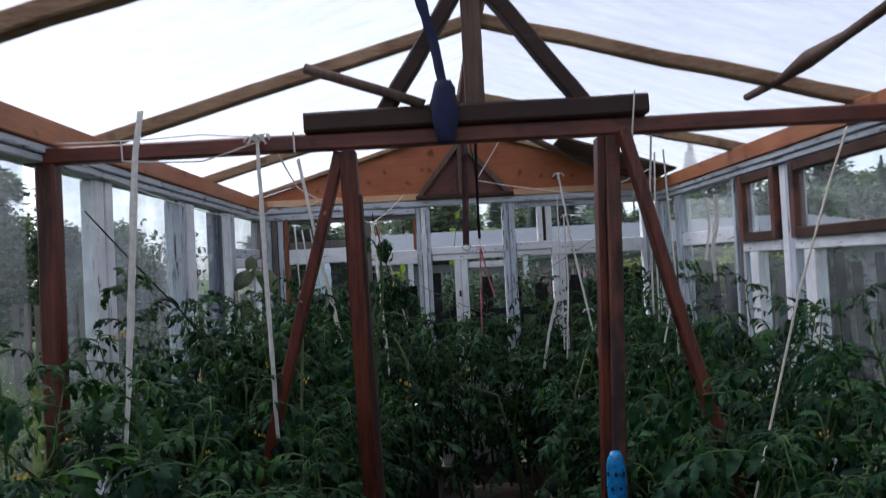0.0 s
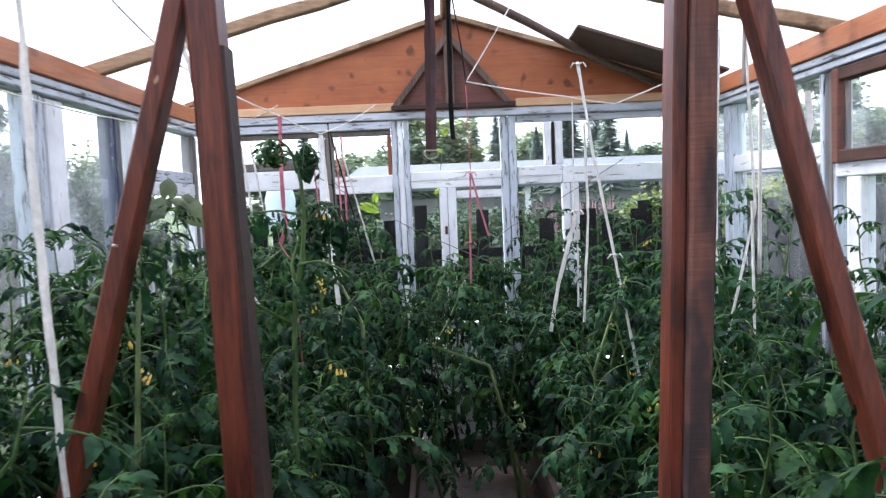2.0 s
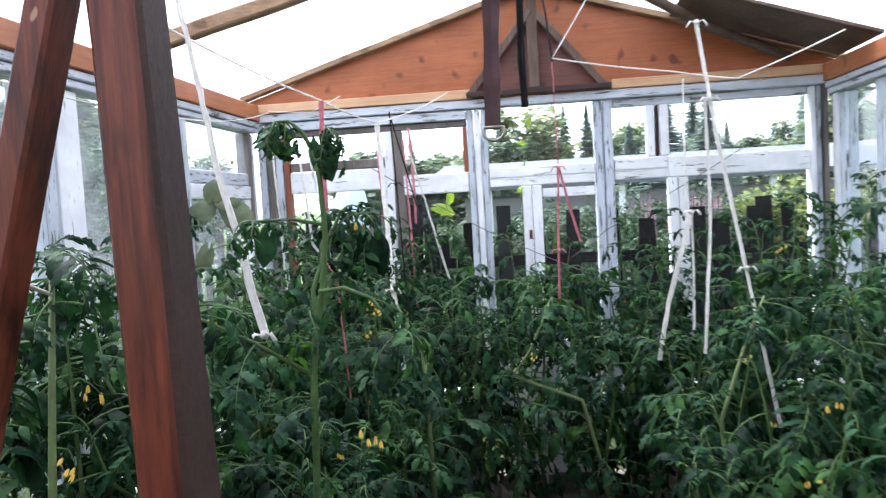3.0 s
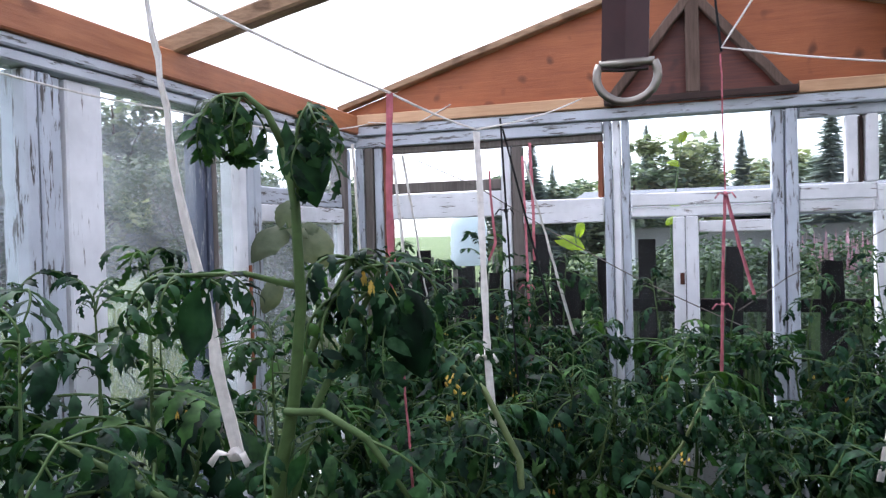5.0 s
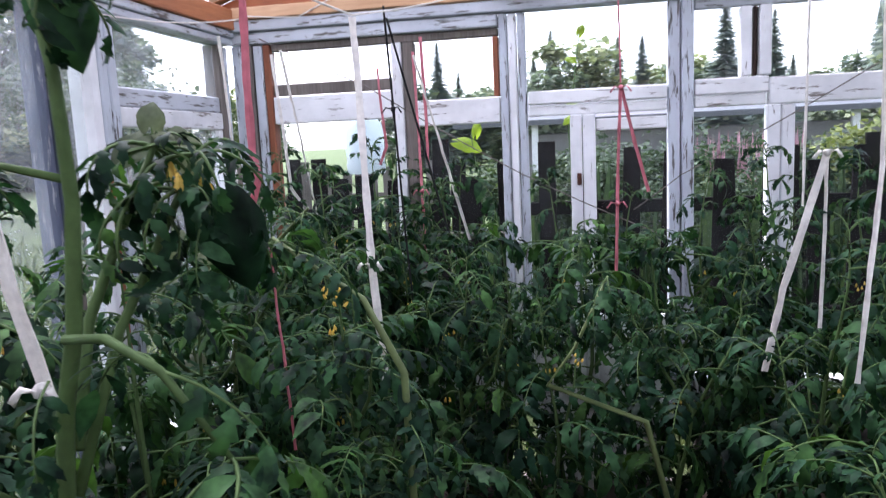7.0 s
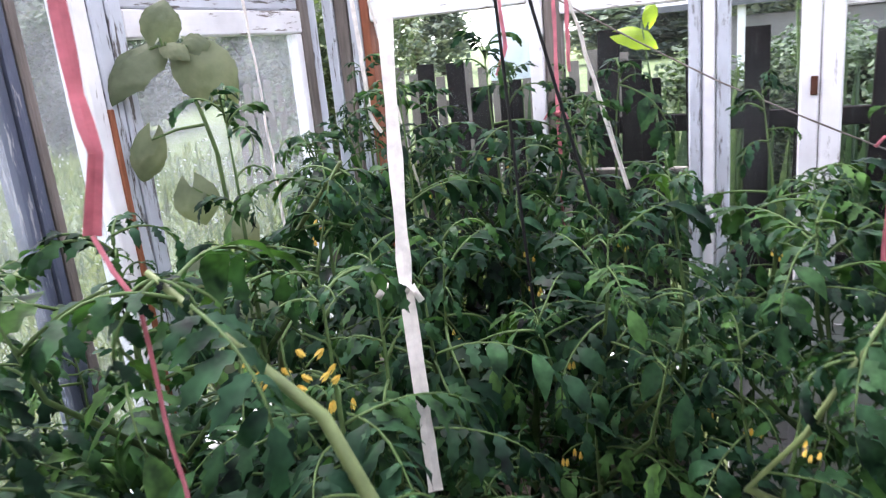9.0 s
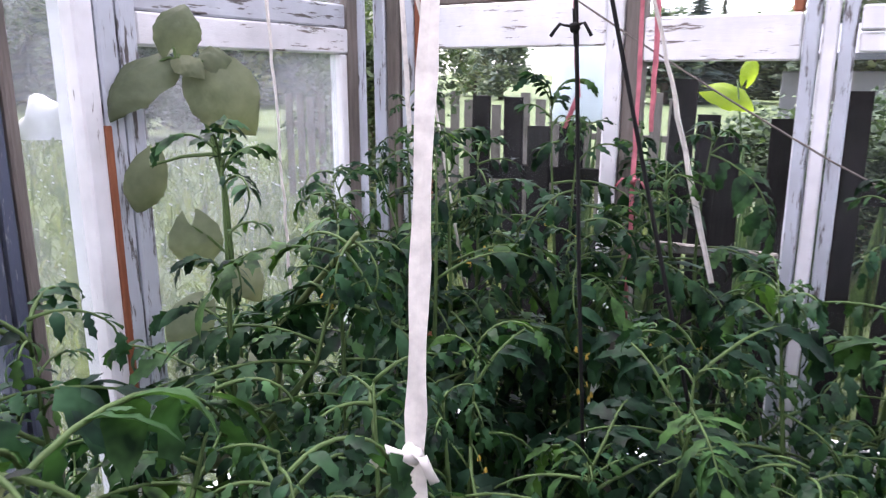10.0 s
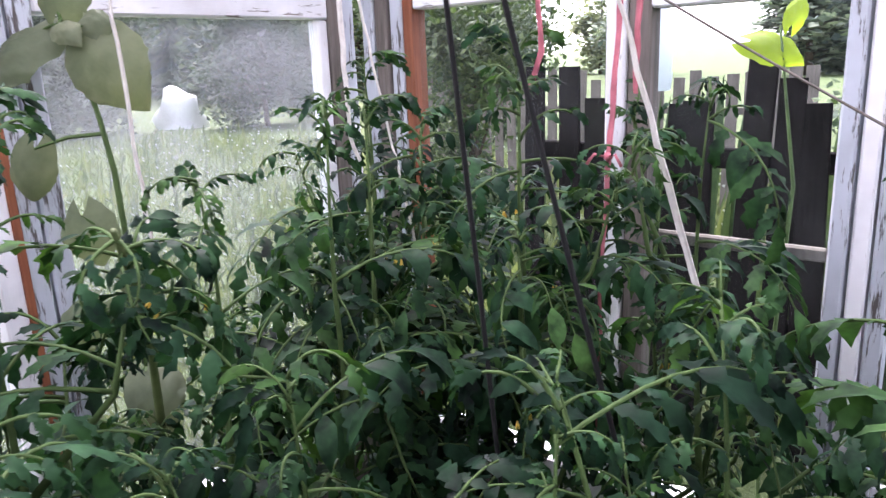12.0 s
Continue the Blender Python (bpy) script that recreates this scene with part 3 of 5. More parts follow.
# low board skirting under the windows, head rails, eave boards
for wall, nm, a0, a1 in (("left", "wall_west", YF, YB), ("right", "wall_east", YF, YB), ("back", "wall_north", XL, XR)):
    t = thing(nm, "low skirting of weathered grey boards under the windows", "wall", kind="structure")
    if wall == "back":
        for b0, b1 in ((XL, -0.184), (0.53, XR)):
            for i in range(3):
                member(t, "board", wall, b0, b1, i * 0.157 - 0.01, i * 0.157 + 0.142, 0.01, 0.04, OLD_GREY)
    else:
        for i in range(3):
            member(t, "board", wall, a0, a1, i * 0.166 - 0.01, i * 0.166 + 0.152, 0.01, 0.04, OLD_GREY)
for wall, mg, nm in (("left", GREY_Y, "head_rail"), ("right", GREY_Y, "head_rail")):
    t = thing(nm, "grey flaking head rail over the side windows", "rail", kind="structure")
    member(t, "rail", wall, YF, YB, HEAD + 0.001, HEAD + 0.026, -0.012, 0.075, mg)
    member(t, "rail", wall, YF, YB, HEAD + 0.029, HEAD + 0.056, -0.022, 0.075, mg)
    e = thing("eave_board", "planed eave board with orange-brown stain", "board", kind="structure")
    member(e, "board", wall, YF, YB - 0.001, HEAD + 0.058, 2.032, -0.034, 0.06, EAVE)
t = thing("head_rail", "grey stepped head rail over the end windows", "rail", kind="structure")
member(t, "rail", "back", XL, -0.184, HEAD + 0.001, HEAD + 0.046, -0.004, 0.07, GREY_X)
member(t, "rail", "back", XL, XR, HEAD + 0.051, HEAD + 0.092, -0.02, 0.07, GREY_X)
t = thing("pale_trim_strip", "pale bare wood strip nailed over the head rail", "trim", kind="structure")
part("strip", box((XL + 0.03, YB - 0.03, 1.990), (-0.15, YB + 0.02, 2.036)), TRIM, t)
part("strip", box((0.525, YB - 0.03, 1.990), (XR - 0.035, YB + 0.02, 2.034)), TRIM, t)
t = thing("head_rail", "grey head rail over the end wall behind", "rail", kind="structure")
member(t, "rail", "front", XL, XR, HEAD + 0.051, HEAD + 0.12, -0.02, 0.07, GREY_X)

t = thing("threshold", "weathered grey threshold board under the end door", "threshold", kind="structure")
part("board", box((-0.183, YB + 0.0, -0.02), (0.529, YB + 0.07, 0.098)), OLD_GREY, t)

# gables
XM, ZA, ZE = 0.155, 2.50, 2.075


def gable(name, y0, y1, label):
    t = thing(name, label, "gable", kind="structure")
    bm = bmesh.new()
    z0 = 1.99
    sec = [(XL - 0.05, z0), (XR + 0.05, z0), (XR + 0.05, ZE - 0.02), (XM, ZA), (XL - 0.05, ZE - 0.02)]
    f = [bm.verts.new((x, y0, z)) for x, z in sec]
    b = [bm.verts.new((x, y1, z)) for x, z in sec]
    bm.faces.new(f)
    bm.faces.new(b[::-1])
    for i in range(5):
        bm.faces.new((f[i], b[i], b[(i + 1) % 5], f[(i + 1) % 5]))
    part("panel", bm, GABLE, t)
    return t


g = gable("gable_panel", YB + 0.022, YB + 0.036, "triangular gable of orange-brown stained plywood")
gable("gable_panel", YF - 0.036, YF - 0.022, "triangular gable of orange-brown stained plywood behind the walker")
for s, (x1, z1) in ((0, (XL - 0.06, ZE - 0.018)), (1, (XR + 0.06, ZE - 0.018))):
    part("verge_board", beam((XM, YB + 0.0, ZA + 0.008), (x1, YB + 0.0, z1 + 0.012), 0.06, 0.028, (0, 0, 1), warp=0.003, seed=s), RAFTER, g, "pale bare edge board")
t = thing("gable_truss", "weathered dark triangle of boards in the gable", "truss", kind="structure")
part("board", beam((-0.155, YB - 0.03, 2.0), (0.150, YB - 0.03, 2.385), 0.035, 0.05, (0, 1, 0), warp=0.002), GREY_TRUSS, t)
part("board", beam((0.50, YB - 0.03, 2.0), (0.165, YB - 0.03, 2.385), 0.035, 0.04, (0, 1, 0), warp=0.002, seed=2), GREY_TRUSS, t)
part("base_board", box((-0.17, YB - 0.06, 1.992), (0.522, YB - 0.01, 2.018)), DARK_BEAM, t)
part("king_post", box((0.135, YB - 0.052, 2.02), (0.185, YB - 0.012, 2.48)), GREY_TRUSS, t)
bm = bmesh.new()
vs = [bm.verts.new((x, YB + y, z)) for y in (0.006, 0.016) for x, z in ((-0.14, 2.02), (0.49, 2.02), (0.158, 2.40))]
for f in ((0, 1, 2), (5, 4, 3), (0, 3, 4, 1), (1, 4, 5, 2), (2, 5, 3, 0)):
    bm.faces.new([vs[i] for i in f])
part("panel", bm, RED_BEAM, t, "dark red-brown inset panel")

# ---- roof ----
def slope_z(x):
    return ZE - 0.03 + (ZA - ZE + 0.03) * (1 - (XM - x) / (XM - XL) if x < XM else 1 - (x - XM) / (XR - XM))


bm = bmesh.new()
rngF = random.Random(9)
cols = [XL - 0.12 + (XR - XL + 0.24) * i / 44 for i in range(45)]
rows_y = [YF - 0.1 + (YB - YF + 0.2) * j / 90 for j in range(91)]
fv = [[bm.verts.new((x, y, slope_z(x) + 0.05 + 0.006 * math.sin(y * 9 + x * 4) + 0.012 * noise.noise((x * 3, y * 5, 0)))) for y in rows_y] for x in cols]
for i in range(44):
    for j in range(90):
        bm.faces.new((fv[i][j], fv[i + 1][j], fv[i + 1][j + 1], fv[i][j + 1]))
film = link("ceiling", bm, FILM, smooth=True)
tagged(film, "slack milky greenhouse film over the rafters", "roof film", kind="structure")
t = thing("ridge_pole", "round ridge pole under the film", "pole", kind="structure")
part("pole", tube([(XM + 0.01 * math.sin(y), y, ZA + 0.005 + 0.006 * math.sin(y * 2)) for y in (YF, -1, 0, 1, 2, 3, 4, YB)], 0.028, 8), RAFTER, t, smooth=True)


def rafter(side, y_eave, y_ridge, w, h, label, seed, material=None, drop=0.02):
    x = XL - 0.05 if side < 0 else XR + 0.05
    t = thing("rafter", label, "rafter", "rafters", "structure")
    part("timber", beam((x, y_eave, slope_z(x) + 0.02 - drop), (XM, y_ridge, ZA + 0.012 - drop), w, h, (0, 0, 1), warp=0.004, seed=seed), material or RAFTER, t)


for k, (s, ye, yr) in enumerate(((-1, 3.81, 4.10), (-1, 2.56, 2.74), (-1, 1.50, 1.62), (-1, 0.45, 0.55), (-1, -0.7, -0.6), (1, 3.55, 4.02), (1, 2.46, 2.74), (1, 1.45, 1.62), (1, 0.4, 0.55), (1, -0.7, -0.6))):
    rafter(s, ye, yr, 0.062, 0.05, "bare squared rafter under the roof film", 20 + k)
t = thing("roof_pole", "grey round pole leaning from ridge to far eave", "pole", kind="structure")
part("pole", tube([(0.17, 4.30, 2.46), (0.55, 4.58, 2.345), (0.95, 4.87, 2.205), (1.33, 5.0, 2.075)], 0.022, 9), GREY_TRUSS, t, smooth=True)
t = thing("roof_board", "dark brown board lying against the roof film", "board", kind="structure")
part("board", beam((0.80, 4.79, 2.315), (1.54, 4.77, 2.068), 0.46, 0.014, (0, 0, 1)), GREY_TRUSS, t)
t = thing("roof_branch", "dark knotty branch under the roof film", "pole", kind="structure")
part("pole", tube([(1.22, 2.72, 2.12), (1.235, 2.45, 2.125), (1.23, 2.26, 2.14), (1.215, 2.0, 2.14), (1.20, 1.75, 2.15)], 0.016, 8, radii=[0.016, 0.017, 0.03, 0.016, 0.016]), GREY_TRUSS, t, smooth=True)

# ---- truss over the path ----
YT = 2.12
t = thing("tie_beam", "red-brown stained tie beam spanning the greenhouse", "beam", kind="structure")
part("timber", beam((XL - 0.05, YT, 1.915), (XR + 0.05, YT, 1.925), 0.05, 0.052, (0, 0, 1), warp=0.002, seed=3), RED_BEAM, t)
t = thing("truss", "dark timber truss resting on the tie beam", "truss", kind="structure")
part("base_beam", beam((-0.435, YT - 0.012, 1.974), (0.632, YT - 0.012, 1.984), 0.075, 0.062, (0, 0, 1), warp=0.002, seed=5), DARK_BEAM, t)
part("strut", beam((-0.19, YT - 0.01, 1.995), (0.07, YT - 0.01, 2.40), 0.05, 0.055, (0, 1, 0), warp=0.002, seed=6), DARK_BEAM, t)
part("strut", beam((0.44, YT - 0.01, 1.995), (0.13, YT - 0.01, 2.40), 0.05, 0.055, (0, 1, 0), warp=0.002, seed=7), DARK_BEAM, t)
part("king_post", box((0.068, YT - 0.03, 2.006), (0.128, YT + 0.02, 2.47)), GREY_TRUSS, t)
t = thing("prop_pole", "short round pole lying across the truss", "pole")
part("pole", tube([(-0.42, 2.05, 2.135), (-0.2, 2.06, 2.06), (-0.06, 2.07, 2.01)], 0.016, 10), GREY_TRUSS, t, smooth=True)
t = thing("post", "red-brown stained round-edged post carrying the tie beam", "post", "posts of the truss", "structure")
part("timber", beam((-0.272, YT + 0.065, 0.05), (-0.312, YT + 0.03, 1.888), 0.052, 0.072, (0, 1, 0), warp=0.003, seed=8), RED_POST, t)
# thin dark timber stands in for shade on the post's right face
part("dark_edge", beam((-0.2415, YT + 0.066, 0.05), (-0.2815, YT + 0.032, 1.75), 0.020, 0.078, (0, 1, 0), taper=0.7, warp=0.001, seed=18), DARK_BEAM, t, "dark strip standing in for the shaded side of the post")
t = thing("post", "worn brown double post carrying the tie beam", "post", "posts of the truss", "structure")
part("timber", beam((0.452, YT - 0.01, 0.05), (0.516, YT - 0.01, 1.888), 0.044, 0.07, (0, 1, 0), warp=0.002, seed=9), GREY_POST, t)
part("timber", beam((0.419, YT, 0.05), (0.482, YT, 1.886), 0.024, 0.06, (0, 1, 0), warp=0.002, seed=10), RED_POST, t, "red-brown side plank")
t = thing("brace", "red-brown slanting brace beside the post", "brace", "braces of the truss", "structure")
part("timber", beam((-0.72, YT + 0.03, 0.55), (-0.338, YT + 0.03, 1.888), 0.034, 0.05, (0, 1, 0), warp=0.002, seed=11), RED_POST, t)
t = thing("brace", "red-brown slanting brace beside the double post", "brace", "braces of the truss", "structure")
part("timber", beam((0.850, 1.88, 0.45), (0.540, 2.05, 1.895), 0.034, 0.05, (0, 1, 0), warp=0.002, seed=12), RED_POST, t)
t = thing("wall_post", "red-brown stained post at the window wall", "post", kind="structure")
part("timber", beam((XL + 0.02, 2.11, 0.05), (XL + 0.02, 2.11, 1.888), 0.06, 0.06, (0, 1, 0), warp=0.002, seed=13), RED_POST, t)

# ---- path and bed edges ----
bm = bmesh.new()
rngW = random.Random(15)
nx, ny = 14, 150
pv = [[bm.verts.new((-0.10 + 0.62 * i / nx, -1.6 + 6.3 * j / ny, 0.062 - 0.02 * abs(i / nx - 0.5) + 0.014 * noise.noise((i * 0.35, j * 0.3, 2.0)) + rngW.uniform(-0.003, 0.003))) for j in range(ny + 1)] for i in range(nx + 1)]
for i in range(nx):
    for j in range(ny):
        bm.faces.new((pv[i][j], pv[i + 1][j], pv[i + 1][j + 1], pv[i][j + 1]))
tagged(link("path", bm, DUST, smooth=True), "trodden path of pale dusty earth between the beds", "path", kind="structure")
for k, x in enumerate((-0.09, 0.51)):
    t = thing("bed_edge", "weathered pale brown board edging a plant bed", "board", "bed edges", "structure")
    for j in range(3):
        part("board", beam((x + 0.012 * (j % 2), YF + 0.1 + j * 2.12, 0.11), (x - 0.008 + 0.02 * k, YF + 0.1 + (j + 1) * 2.12 - 0.02, 0.115 + 0.008 * j), 0.028, 0.2, (0, 0, 1), warp=0.006, seed=3 * k + j), PLANK, t)
t = thing("brick_rubble", "broken pale bricks and mortar lumps beside the bed edge", "rubble", kind="stuff")
bm = bmesh.new()
for i in range(26):
    m = Matrix.Translation((0.545 + rngW.uniform(0, 0.10), rngW.uniform(3.0, 4.5), 0.165 + rngW.uniform(0, 0.03))) @ Euler((rngW.uniform(-0.5, 0.5), rngW.uniform(-0.5, 0.5), rngW.uniform(0, 3))).to_matrix().to_4x4() @ Matrix.Diagonal((rngW.uniform(0.02, 0.05), rngW.uniform(0.02, 0.035), rngW.uniform(0.012, 0.03), 1))
    r = bmesh.ops.create_icosphere(bm, subdivisions=1, radius=1, matrix=m)
part("lumps", bm, RUBBLE, t)

# ---- tomato plants ----
def leaflet(bm, base, dirv, nrm, ln, wd, droop, rng, mi=0, steps=7):
    """One lobed, folded leaflet."""
    d, n = Vector(dirv).normalized(), Vector(nrm).normalized()
    s = d.cross(n).normalized()
    n = s.cross(d)
    lobed = rng.random() < 0.8
    prof = (0.10, 0.82, 0.48, 1.0, 0.52, 0.70, 0.28, 0.0) if lobed else (0.10, 0.66, 0.90, 1.0, 0.84, 0.66, 0.33, 0.0)
    mid, lf, rt = [], [], []
    fold = rng.choice((0.4, 0.3, 0.15, -0.25))
    p, cd = Vector(base), d.copy()
    for i in range(steps + 1):
        w = prof[i] * wd * (1 + rng.uniform(-0.16, 0.16))
        up = w * fold
        back = cd * (ln / steps) * ((-0.22 if i % 2 else 0.34) if lobed else (-0.10 if i % 2 else 0.22))
        mid.append(bm.verts.new(p))
        if i < steps:
            lf.append(bm.verts.new(p + s * w + n * up * rng.uniform(0.3, 1) - back))
            rt.append(bm.verts.new(p - s * w + n * up * rng.uniform(0.3, 1) - back))
        ax = s
        cd = Matrix.Rotation(-droop / steps * rng.uniform(0.6, 1.4), 3, ax) @ cd
        n = ax.cross(cd)
        p = p + cd * (ln / steps)
    for i in range(steps):
        for side, flip in ((lf, 0), (rt, 1)):
            q = (mid[i], mid[i + 1], side[i + 1], side[i]) if i + 1 < steps else (mid[i], mid[i + 1], side[i])
            bm.faces.new(q if flip else q[::-1]).material_index = mi


def compound_leaf(seed, length, pairs, lw, droop):
    """Mesh of one tomato leaf that grows along +x from its stalk: rachis and paired leaflets."""
    rng = random.Random(seed)
    bm = bmesh.new()
    pts, dirs = [], []
    p, d = Vector((0, 0, 0)), Vector((1, 0, 0.45)).normalized()
    n = 9
    for i in range(n):
        pts.append(p.copy())
        dirs.append(d.copy())
        d = (Matrix.Rotation(droop / n * (0.4 + 1.2 * i / n), 3, "Y") @ Matrix.Rotation(rng.uniform(-0.09, 0.09), 3, "Z")) @ d
        p = p + d * (length / n)
    tube(pts, 0, 4, bm, [0.0025 * (1 - 0.7 * i / n) + 0.0005 for i in range(n)])
    for f in bm.faces:
        f.material_index = 1
    for k in range(pairs):
        i = 2 + int((n - 3) * k / max(1, pairs - 1)) if pairs > 1 else 4
        i = min(i, n - 2)
        size = lw * (0.72 + 0.4 * math.sin(math.pi * (k + 0.8) / (pairs + 0.6))) * rng.uniform(0.8, 1.2)
        for sgn in (-1, 1):
            side = Vector((0, sgn, 0))
            dv = (dirs[i] * rng.uniform(0.35, 0.8) + side + Vector((0, 0, rng.uniform(-0.35, 0.15)))).normalized()
            leaflet(bm, pts[i] + dirs[i] * rng.uniform(-0.012, 0.012) + dv * size * 0.12, dv, (rng.uniform(-0.3, 0.3), 0, 1), size * 2.35, size * 0.47, rng.uniform(0.6, 2.0), rng)
            if k < pairs - 1 and rng.random() < 0.6:
                dv2 = (dirs[i] * 0.3 + side).normalized()
                leaflet(bm, pts[min(i + 1, n - 1)], dv2, (0, 0, 1), size * 0.8, size * 0.24, 0.5, rng)
    leaflet(bm, pts[-1], dirs[-1], (0, 0, 1), lw * 2.7, lw * 0.6, rng.uniform(0.4, 1.4), rng)
    me = bpy.data.meshes.new("leaf")
    bm.normal_update()
    bm.to_mesh(me)
    bm.free()
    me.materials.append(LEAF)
    me.materials.append(STEM)
    me.polygons.foreach_set("use_smooth", [True] * len(me.polygons))
    return me


BIG = [compound_leaf(100 + i, 0.19 + 0.025 * (i % 4), 4 + i % 2, 0.022 + 0.003 * (i % 4), 1.2 + 0.25 * (i % 5)) for i in range(12)]
SMALL = [compound_leaf(200 + i, 0.09 + 0.02 * (i % 3), 3 + i % 2, 0.0125 + 0.0025 * (i % 3), 1.5 + 0.5 * (i % 3)) for i in range(6)]


def flower_truss():
    bm = bmesh.new()
    rng = random.Random(31)
    tube([(0, 0, 0), (0.03, 0, 0.006), (0.055, 0.005, -0.008), (0.075, 0.012, -0.03)], 0, 4, bm, [0.0022, 0.002, 0.0016, 0.0012])
    for f in bm.faces:
        f.material_index = 1
    for k, c in enumerate(((0.035, 0.012, -0.012), (0.055, -0.012, -0.022), (0.074, 0.012, -0.034), (0.062, 0.02, -0.028))):
        for i in range(5):
            a = 2 * math.pi * i / 5 + k
            dv = Vector((0.5 * math.cos(a), 0.5 * math.sin(a), -0.9))
            leaflet(bm, c, dv, (math.cos(a), math.sin(a), 0.8), 0.019, 0.0032, 0.5, rng, 0)
    me = bpy.data.meshes.new("flower_truss")
    bm.to_mesh(me)
    bm.free()
    me.materials.append(PETAL)
    me.materials.append(STEM)
    return me


FLOWERS = flower_truss()


def tomato(x, y, height, seed, leaves=30, spread=1.0, bare=0.0, lean=(0, 0), label=""):
    """A staked tomato plant: wavy stem, side shoots, compound leaves in a spiral and flower trusses."""
    rng = random.Random(seed)
    t = thing("tomato_plant", label or "bushy green tomato plant in a soil bed", "tomato plant", "tomato plants", at=(x, y, 0.12))
    n = 10
    h = height - 0.12
    ph = rng.uniform(0, 6)
    pts = [Vector((lean[0] * (i / n) ** 1.5 + 0.02 * math.sin(ph + i * 0.9), lean[1] * (i / n) ** 1.5 + 0.02 * math.cos(ph + i * 1.1), h * i / n)) for i in range(n + 1)]
    part("stem", tube(pts, 0, 6, None, [0.0095 * (1 - 0.88 * (i / n) ** 1.6) for i in range(n + 1)]), STEM, t, smooth=True)

    def along(f):
        k = min(n - 1, int(f * n))
        return pts[k].lerp(pts[k + 1], f * n - k)
    shoots = []
    for k in range(3):
        f = rng.uniform(0.3, 0.72)
        a = rng.uniform(0, 2 * math.pi)
        p = along(f)
        ln = rng.uniform(0.18, 0.34) * spread
        q = [p, p + Vector((math.cos(a) * ln * 0.45, math.sin(a) * ln * 0.45, ln * 0.5)), p + Vector((math.cos(a) * ln * 0.6, math.sin(a) * ln * 0.6, ln * 1.05))]
        if q[-1].z > h:
            q[-1].z = h - rng.uniform(0, 0.08)
        shoots.append((q, part("side_shoot", tube(q, 0, 5, None, [0.0055, 0.004, 0.0012]), STEM, t, smooth=True)))
    ang = rng.uniform(0, 6)
    for i in range(leaves):
        f = bare + (1 - bare) * (0.16 + 0.84 * (i + rng.random()) / leaves)
        ang += 2.4 + rng.uniform(-0.4, 0.4)
        if rng.random() < 0.34:
            q, owner = rng.choice(shoots)
            p = q[1].lerp(q[2], rng.random())
        else:
            p, owner = along(min(f, 0.999)), t
        top = p.z / h
        young = top > 0.86 and rng.random() < 0.75
        me = rng.choice(SMALL if young else BIG)
        sc = rng.uniform(0.75, 1.15) * spread * (0.9 if young else 1.0 if top > 0.66 else 1.22)
        ob = new("leaf", me)
        ob.parent = owner
        ob.matrix_basis = Matrix.Translation(p) @ Euler((rng.uniform(-0.4, 0.4), rng.uniform(-0.35, 0.55) - (0.5 if young else 0), ang)).to_matrix().to_4x4() @ Matrix.Scale(sc, 4)
    for tip, owner in [(pts[-1], t)] + [(q[-1], s) for q, s in shoots]:
        for k in range(4):
            ob = new("leaf", rng.choice(SMALL))
            ob.parent = owner
            ob.matrix_basis = Matrix.Translation(tip - Vector((0, 0, 0.012 * k))) @ Euler((rng.uniform(-0.4, 0.4), rng.uniform(-1.0, 0.1), k * 1.7 + ang)).to_matrix().to_4x4() @ Matrix.Scale(rng.uniform(0.6, 1.0) * spread, 4)
    for i in range(rng.choice((0, 1, 1, 2))):
        ob = new("flower_truss", FLOWERS)
        ob.parent = t
        ob["label"] = "drooping yellow flowers"
        ob.matrix_basis = Matrix.Translation(along(rng.uniform(0.6, 0.92))) @ Euler((0, 0, rng.uniform(0, 6.3))).to_matrix().to_4x4() @ Matrix.Scale(rng.uniform(0.6, 0.9), 4)
    return t


rngP = random.Random(77)
seedp = 1000
BEDS = []
for row, (bx, lo, hi) in enumerate(((-1.08, 1.25, 1.42), (-0.74, 1.18, 1.36), (-0.42, 1.06, 1.2), (0.70, 1.08, 1.18), (1.00, 1.16, 1.30), (1.30, 1.26, 1.44))):
    yy = 0.55 + 0.17 * (row % 2)
    while yy < 4.9:
        BEDS.append((bx + rngP.uniform(-0.06, 0.06), yy + rngP.uniform(-0.05, 0.05), rngP.uniform(lo, hi)))
        yy += 0.33
for bx, by, bh in BEDS:
    seedp += 1
    if abs(by - 2.12) < 0.1 and (abs(bx + 0.27) < 0.1 or abs(bx - 0.5) < 0.12):
        by += 0.16
    if by > 3.6:
        bh += 0.09
    if bx < -0.55 and 2.2 < by < 3.5:
        bh += 0.13
    if -0.55 < bx < -0.3 and 2.5 < by < 3.75:
        bh -= 0.12
    if bx < -0.95 and 3.85 < by < 4.7:
        bh = 1.0
    tomato(bx, by, bh, seedp, 34, 0.95 if abs(bx - 0.15) < 0.7 else 1.05)
